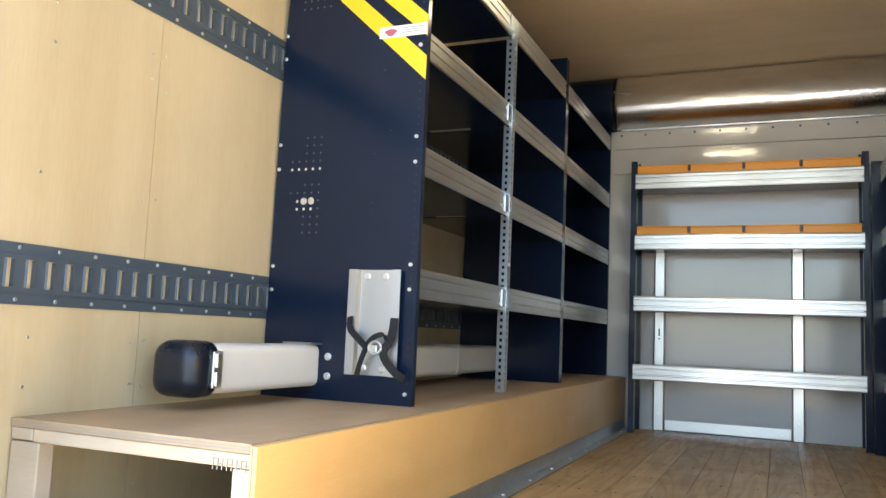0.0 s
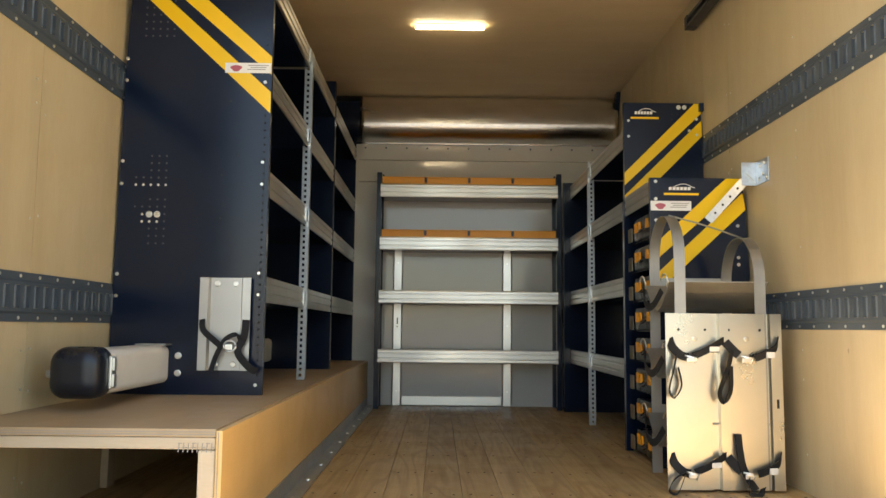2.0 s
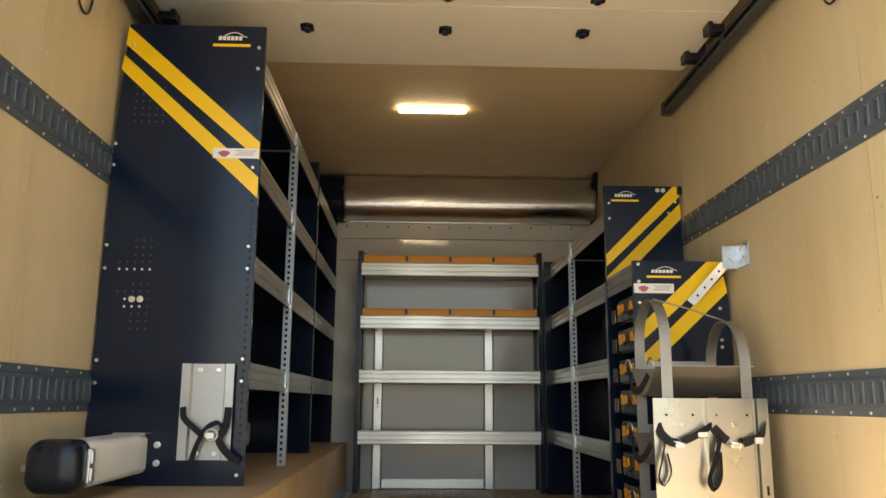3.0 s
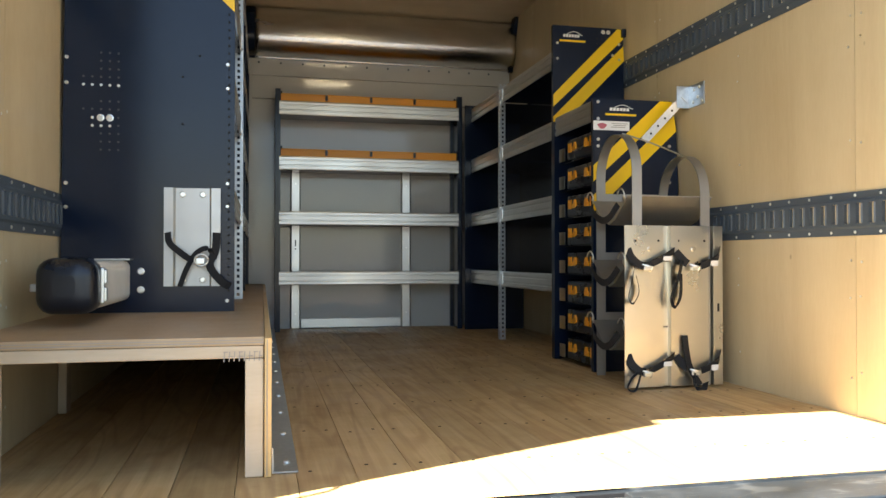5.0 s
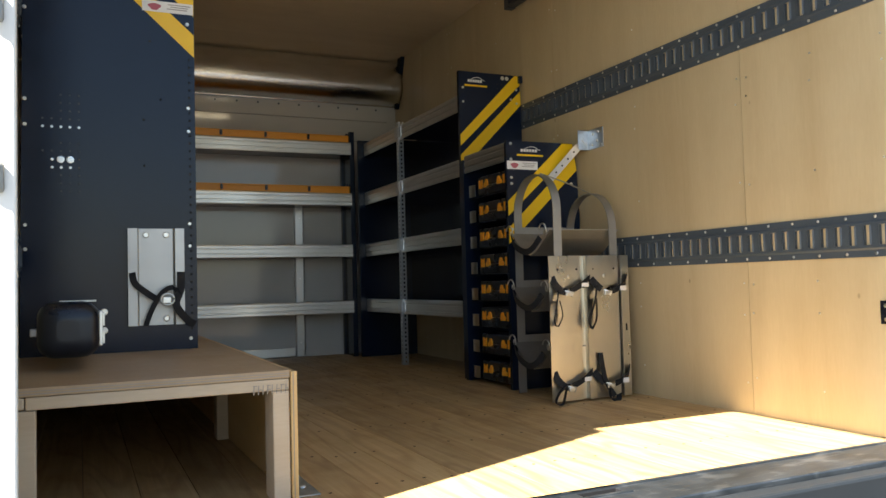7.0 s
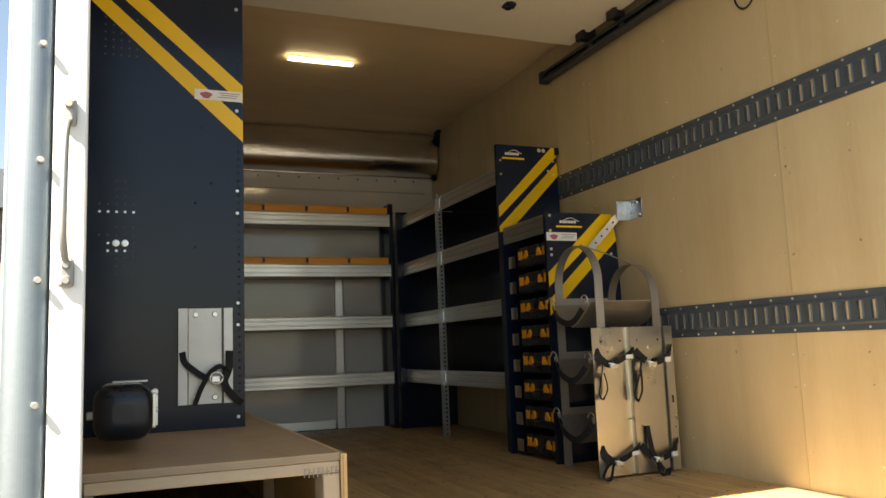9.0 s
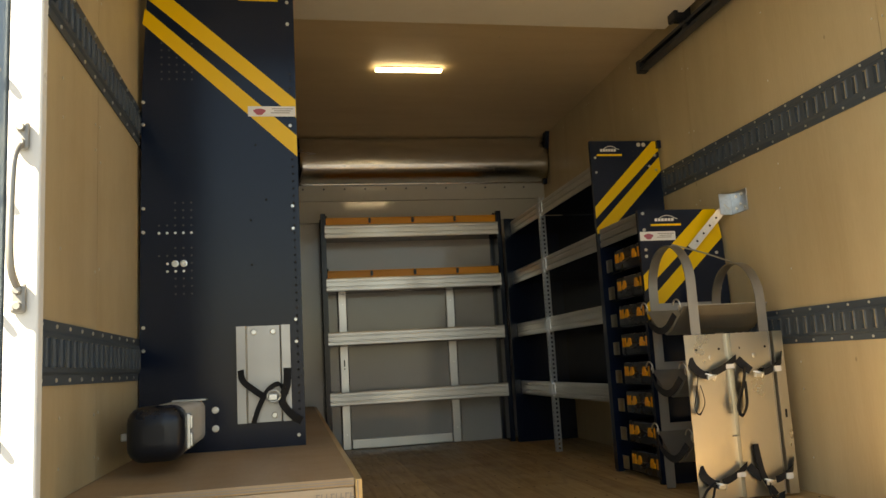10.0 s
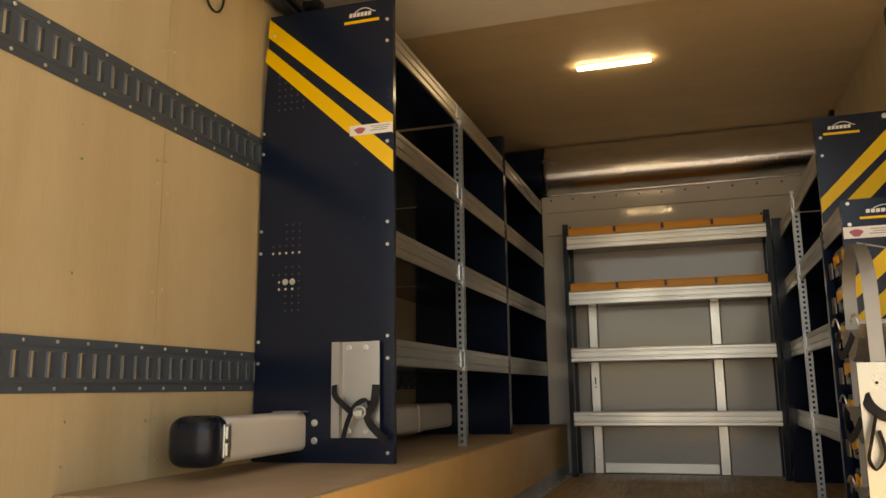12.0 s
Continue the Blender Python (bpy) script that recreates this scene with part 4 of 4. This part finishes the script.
# ---- cylinder rack with straps ----
rack = thing("strap_rack", "grey steel hoop rack with aluminium plate and black straps", "rack", at=(0.011, 0.034, 0.003))
YQ = 1.268
pm = bmesh.new()
xa, xb, za, zb = -0.246, 0.146, 0.006, 0.59
cross = [(xa, 0), (xa + 0.034, 0), (xa + 0.0345, 0.004), (xa + 0.153, 0.004), (xa + 0.156, 0.022), (xa + 0.180, 0.022), (xa + 0.182, 0.0), (xa + 0.212, 0.0), (xa + 0.214, 0.005), (xb - 0.054, 0.005), (xb - 0.053, 0.024), (xb - 0.038, 0.024), (xb - 0.037, 0.0), (xb, 0.0)]
outline = [(x, YQ + d) for x, d in cross] + [(x, YQ + d + 0.003) for x, d in cross[::-1]]
prism(pm, outline, "z", za, zb)
part("front_plate", pm, SHEET, rack, "folded bare aluminium plate")
bolts(rack, [(x, YQ + 0.004, 0.535) for x in (xa + 0.045, xa + 0.135, xa + 0.215, xa + 0.32)], 0.0045, material=HOLE, depth=0.001, name="holes")
bolts(rack, [(xa + 0.1, YQ + 0.004, 0.505), (xa + 0.275, YQ + 0.005, 0.505)], 0.009, depth=0.003, material=SHEET)
part("slot", B(xb - 0.022, xb - 0.014, YQ - 0.0012, YQ + 0.0005, 0.275, 0.305), HOLE, rack)
YV, YW = 1.283, 1.595
for xh, ZS in ((-0.19, 0.785), (0.083, 0.71)):
    bm = bmesh.new()
    r = (YW - YV) / 2
    line = [(xh, YV, 0.004), (xh, YV, 0.4), (xh, YV, ZS)] + [(xh, (YV + YW) / 2 - r * math.cos(a), ZS + r * math.sin(a)) for a in (math.pi * i / 30 for i in range(1, 30))] + [(xh, YW, ZS), (xh, YW, 0.4), (xh, YW, 0.004)]
    band(bm, line, (1, 0, 0), 0.038, 0.004, 1)
    part("hoop", bm, GREY, rack, "grey steel hoop band")
for zt, sag in ((0.70, 0.10), (0.465, 0.10), (0.225, 0.10)):
    bm = bmesh.new()
    mid = (YV + YW) / 2
    prof = [(YV + 0.003, zt + 0.0), (YV + 0.04, zt - sag * 0.35), (mid - 0.05, zt - sag * 0.85), (mid, zt - sag), (mid + 0.05, zt - sag * 0.85), (YW - 0.04, zt - sag * 0.35), (YW - 0.003, zt)]
    pts = prof + [(y, z - 0.003) for y, z in prof[::-1]]
    prism(bm, pts, "x", -0.225, 0.115)
    part("trough", bm, GREY, rack, "bent grey steel trough")
    part("tie_bar", B(-0.186, 0.08, YW + 0.002, YW + 0.005, zt - 0.01, zt + 0.03), GREY, rack)
    bm = bmesh.new()
    band(bm, [(-0.232, YW - 0.01, zt - 0.01), (-0.25, YW - 0.07, zt - 0.055), (-0.255, mid, zt - 0.085), (-0.25, YV + 0.1, zt - 0.075), (-0.235, YV + 0.06, zt - 0.03)], (0, 0.3, 1), 0.026, 0.003)
    part("strap", bm, WEB, rack, "black webbing strap")
    for c in ((-0.245, YW - 0.005, zt + 0.012), (-0.235, YV + 0.05, zt + 0.005)):
        bm = bmesh.new()
        pipe(bm, [Vector(c) + Vector((0.002 * i, 0.017 * math.cos(a), 0.022 * math.sin(a))) for i, a in enumerate(k * math.pi / 6 for k in range(13))], 0.003, 6)
        part("ring", bm, ZINC, rack, "chrome ring")
bm = bmesh.new()
pipe(bm, smooth_line([(-0.19, 1.40, 0.942), (-0.06, 1.41, 0.91), (0.083, 1.43, 0.867)]), 0.003, 6)
part("tie_wire", bm, GREY, rack)


def strap_row(z, right_tail):
    """A row of strap with two buckles and hanging ends across the plate."""
    y = YQ - 0.012
    bm = bmesh.new()
    band(bm, [(xa + 0.013, YQ + 0.002, z + 0.05), (xa + 0.02, y, z + 0.02), (xa + 0.045, y - 0.008, z - 0.005), (xa + 0.07, y - 0.008, z - 0.012)], (0.3, 0, 1), 0.028, 0.0025)
    band(bm, [(xa + 0.085, y - 0.008, z - 0.008), (xa + 0.13, y - 0.012, z + 0.012), (xa + 0.178, y - 0.002, z + 0.038), (xa + 0.195, YQ - 0.002, z + 0.045)], (0, -0.25, 1), 0.024, 0.0025)
    band(bm, [(xa + 0.2, YQ - 0.002, z + 0.04), (xa + 0.225, y, z + 0.01), (xa + 0.24, y - 0.006, z - 0.004)], (0.8, 0, 0.6), 0.03, 0.0025)
    band(bm, [(xb - 0.012, YQ - 0.002, z + 0.055), (xb - 0.03, y - 0.004, z + 0.02), (xb - 0.075, y - 0.01, z - 0.004), (xb - 0.1, y - 0.008, z - 0.012)], (0, -0.3, 1), 0.026, 0.0025)
    if right_tail:
        band(bm, [(xa + 0.215, y - 0.01, z + 0.012), (xa + 0.195, y - 0.022, z - 0.05), (xa + 0.168, y - 0.02, z - 0.125), (xa + 0.185, y - 0.012, z - 0.158), (xa + 0.207, y - 0.012, z - 0.12), (xa + 0.21, y - 0.01, z - 0.04)], (0.75, 0.65, 0), 0.026, 0.0025)
        band(bm, [(xa + 0.03, y - 0.01, z - 0.005), (xa + 0.012, y - 0.02, z - 0.07), (xa + 0.002, y - 0.016, z - 0.12), (xa + 0.02, y - 0.012, z - 0.145), (xa + 0.044, y - 0.012, z - 0.105), (xa + 0.034, y - 0.01, z - 0.045)], (0.45, 0.9, 0), 0.024, 0.0025)
    else:
        band(bm, [(xa + 0.235, YQ - 0.003, z + 0.115), (xa + 0.237, y, z + 0.06), (xa + 0.244, y - 0.006, z + 0.01), (xa + 0.262, y - 0.012, z - 0.03), (xa + 0.28, y - 0.02, z - 0.062)], (1, 0.2, 0), 0.026, 0.0025)
        band(bm, [(xa + 0.262, y - 0.01, z - 0.025), (xa + 0.255, y - 0.03, z - 0.068), (xa + 0.285, y - 0.03, z - 0.075), (xa + 0.305, y - 0.016, z - 0.055)], (0.3, 0.9, 0.3), 0.03, 0.0025)
        band(bm, [(xa + 0.05, y - 0.008, z - 0.008), (xa + 0.012, y - 0.02, z - 0.03), (xa - 0.004, y - 0.02, z - 0.065), (xa + 0.02, y - 0.03, z - 0.07), (xa + 0.05, y - 0.012, z - 0.02)], (0.35, 0.9, 0), 0.03, 0.0025)
    part("strap", bm, WEB, rack, "black webbing straps")
    for cx in (xa + 0.075, xa + 0.262):
        bm = bmesh.new()
        box(bm, cx - 0.014, cx + 0.014, y - 0.02, y - 0.008, z - 0.028, z - 0.012, 0.003)
        pipe(bm, [(cx - 0.02, y - 0.014, z - 0.006), (cx + 0.022, y - 0.016, z - 0.014), (cx + 0.01, y - 0.018, z - 0.03)], 0.004, 6)
        part("buckle", bm, ZINC, rack, "chrome cam buckle")
    part("label_tag", B(xa + 0.14, xa + 0.172, y - 0.0135, y - 0.0055, z + 0.008, z + 0.024), LABEL, rack, "white label tag")
    part("label_tag", B(xb - 0.062, xb - 0.036, y - 0.0165, y - 0.0085, z - 0.012, z + 0.008), LABEL, rack, "white label tag")


strap_row(0.455, True)
strap_row(0.075, False)

# hanging cable loops
for x, y, s in ((XL + 0.006, 0.985, 1), (XR - 0.006, 0.81, -1)):
    lp = bmesh.new()
    pipe(lp, [(x + s * 0.004, y + 0.055 * math.cos(a), 1.86 + 0.075 * math.sin(a)) for a in (math.pi * (1 + i / 14) for i in range(15))], 0.004, 6)
    pipe(lp, [(x + s * 0.004, y + 0.055, 1.86), (x + s * 0.004, y + 0.05, 2.0)], 0.004, 6)
    pipe(lp, [(x + s * 0.004, y - 0.055, 1.86), (x + s * 0.004, y - 0.05, 2.0)], 0.004, 6)
    part("cable_loop", lp, RUBBER, None, "black cable loop hanging on the plywood wall", "cable", "cable loops")

latch = thing("wall_latch", "small black steel latch plate on the plywood wall", "latch")
part("plate", B(XR - 0.004, XR - 0.0005, 0.17, 0.21, 0.34, 0.41, 0.001), RUBBER, latch)
bolts(latch, [(XR - 0.004, 0.19, 0.355), (XR - 0.004, 0.19, 0.395)], 0.006, (-1, 0, 0))

# ---- outside ----
gd = bmesh.new()
for a, b, c, d in ((-900, 900, -900, 900),):
    gd.faces.new([gd.verts.new(p) for p in ((a, c, -1.0), (b, c, -1.0), (b, d, -1.0), (a, d, -1.0))])
part("ground", gd, ASPH, None, "grey worn asphalt yard to the horizon", "ground", kind="structure")

house = thing("building", "beige low building with blue-grey doors across the yard", "building")
part("wall", B(-11, -2.9, 14, 20, -1.0, 3.2), BODY, house, "beige wall")
rf = bmesh.new()
prism(rf, [(13.7, 3.2), (20.3, 3.2), (17, 4.6)], "x", -11.3, -2.6)
part("roof", rf, DARK, house, "dark pitched roof")
for x in (-10, -8, -6, -4.6):
    part("door", B(x, x + 1.1, 13.94, 13.998, -1.0, 1.2), SLATE, house, "blue-grey door")

trailer = thing("box_trailer", "weathered beige box trailer parked across the yard", "trailer")
part("body", B(-9.5, -4.1, 9.5, 12.0, -0.1, 4.2, 0.03), BODY, trailer, "beige panelled body")
for z in (0.55, 1.35, 2.6):
    part("rub_rail", B(-9.4, -4.12, 9.47, 9.498, z, z + 0.05), GALV, trailer)
part("underframe", B(-9.3, -4.4, 9.8, 11.7, -0.4, -0.101), DARK, trailer)
for x in (-8.5, -5.2):
    bm = bmesh.new()
    disc(bm, (x, 9.75, -0.55), (0, -1, 0), 0.45, 0.22, 24)
    part("wheel", bm, RUBBER, trailer, "black tyre")

# unseen sheet added above the rear opening to keep sun off the right wall
part("rain_hood", B(-1.55, 0.3, -0.62, YR - 0.021, 2.33, 2.36), PAINT, rear_frame, "unseen white sheet added over the rear opening to shade the wall")

# ---- pieces: plywood sheets and planks ----
for seams, xa0, xa1, parent in ((SEAM_L, XL - 0.012, XL, wall_left), (SEAM_R, XR, XR + 0.012, wall_right)):
    for a, b in zip(seams, seams[1:]):
        part("plywood_sheet", B(xa0, xa1, a + 0.001, b - 0.001, 0.0, ZC - 0.001), PLY, parent)
floor = part("floor", B(XL + 0.001, XR - 0.001, YR + 0.031, YB - 0.001, -0.029, -0.027), DARK, None, "worn pine plank floor of the truck box", "floor", kind="structure")
edges = [XL, XL + 0.0465]
while edges[-1] < XR - 0.05:
    edges.append(min(XR, edges[-1] + 0.1275))
edges[-1] = XR
for a, b in zip(edges, edges[1:]):
    part("plank", B(a + 0.0006, b - 0.0006, YR + 0.031, YB - 0.001, -0.0265, 0.0, 0.0012), FLOOR, floor)
fs = bmesh.new()
rng = random.Random(9)
for j in range(11):
    for a, b in zip(edges, edges[1:]):
        if a < XP - 0.05:
            continue
        for dx in (0.032, 0.096):
            if rng.random() < 0.8:
                disc(fs, (a + dx + rng.uniform(-0.006, 0.006), 0.48 + j * 0.385 + rng.uniform(-0.02, 0.02), -0.002), (0, 0, 1), 0.0055, 0.0026, 7)
part("screws", fs, HOLE, floor, kind="stuff")
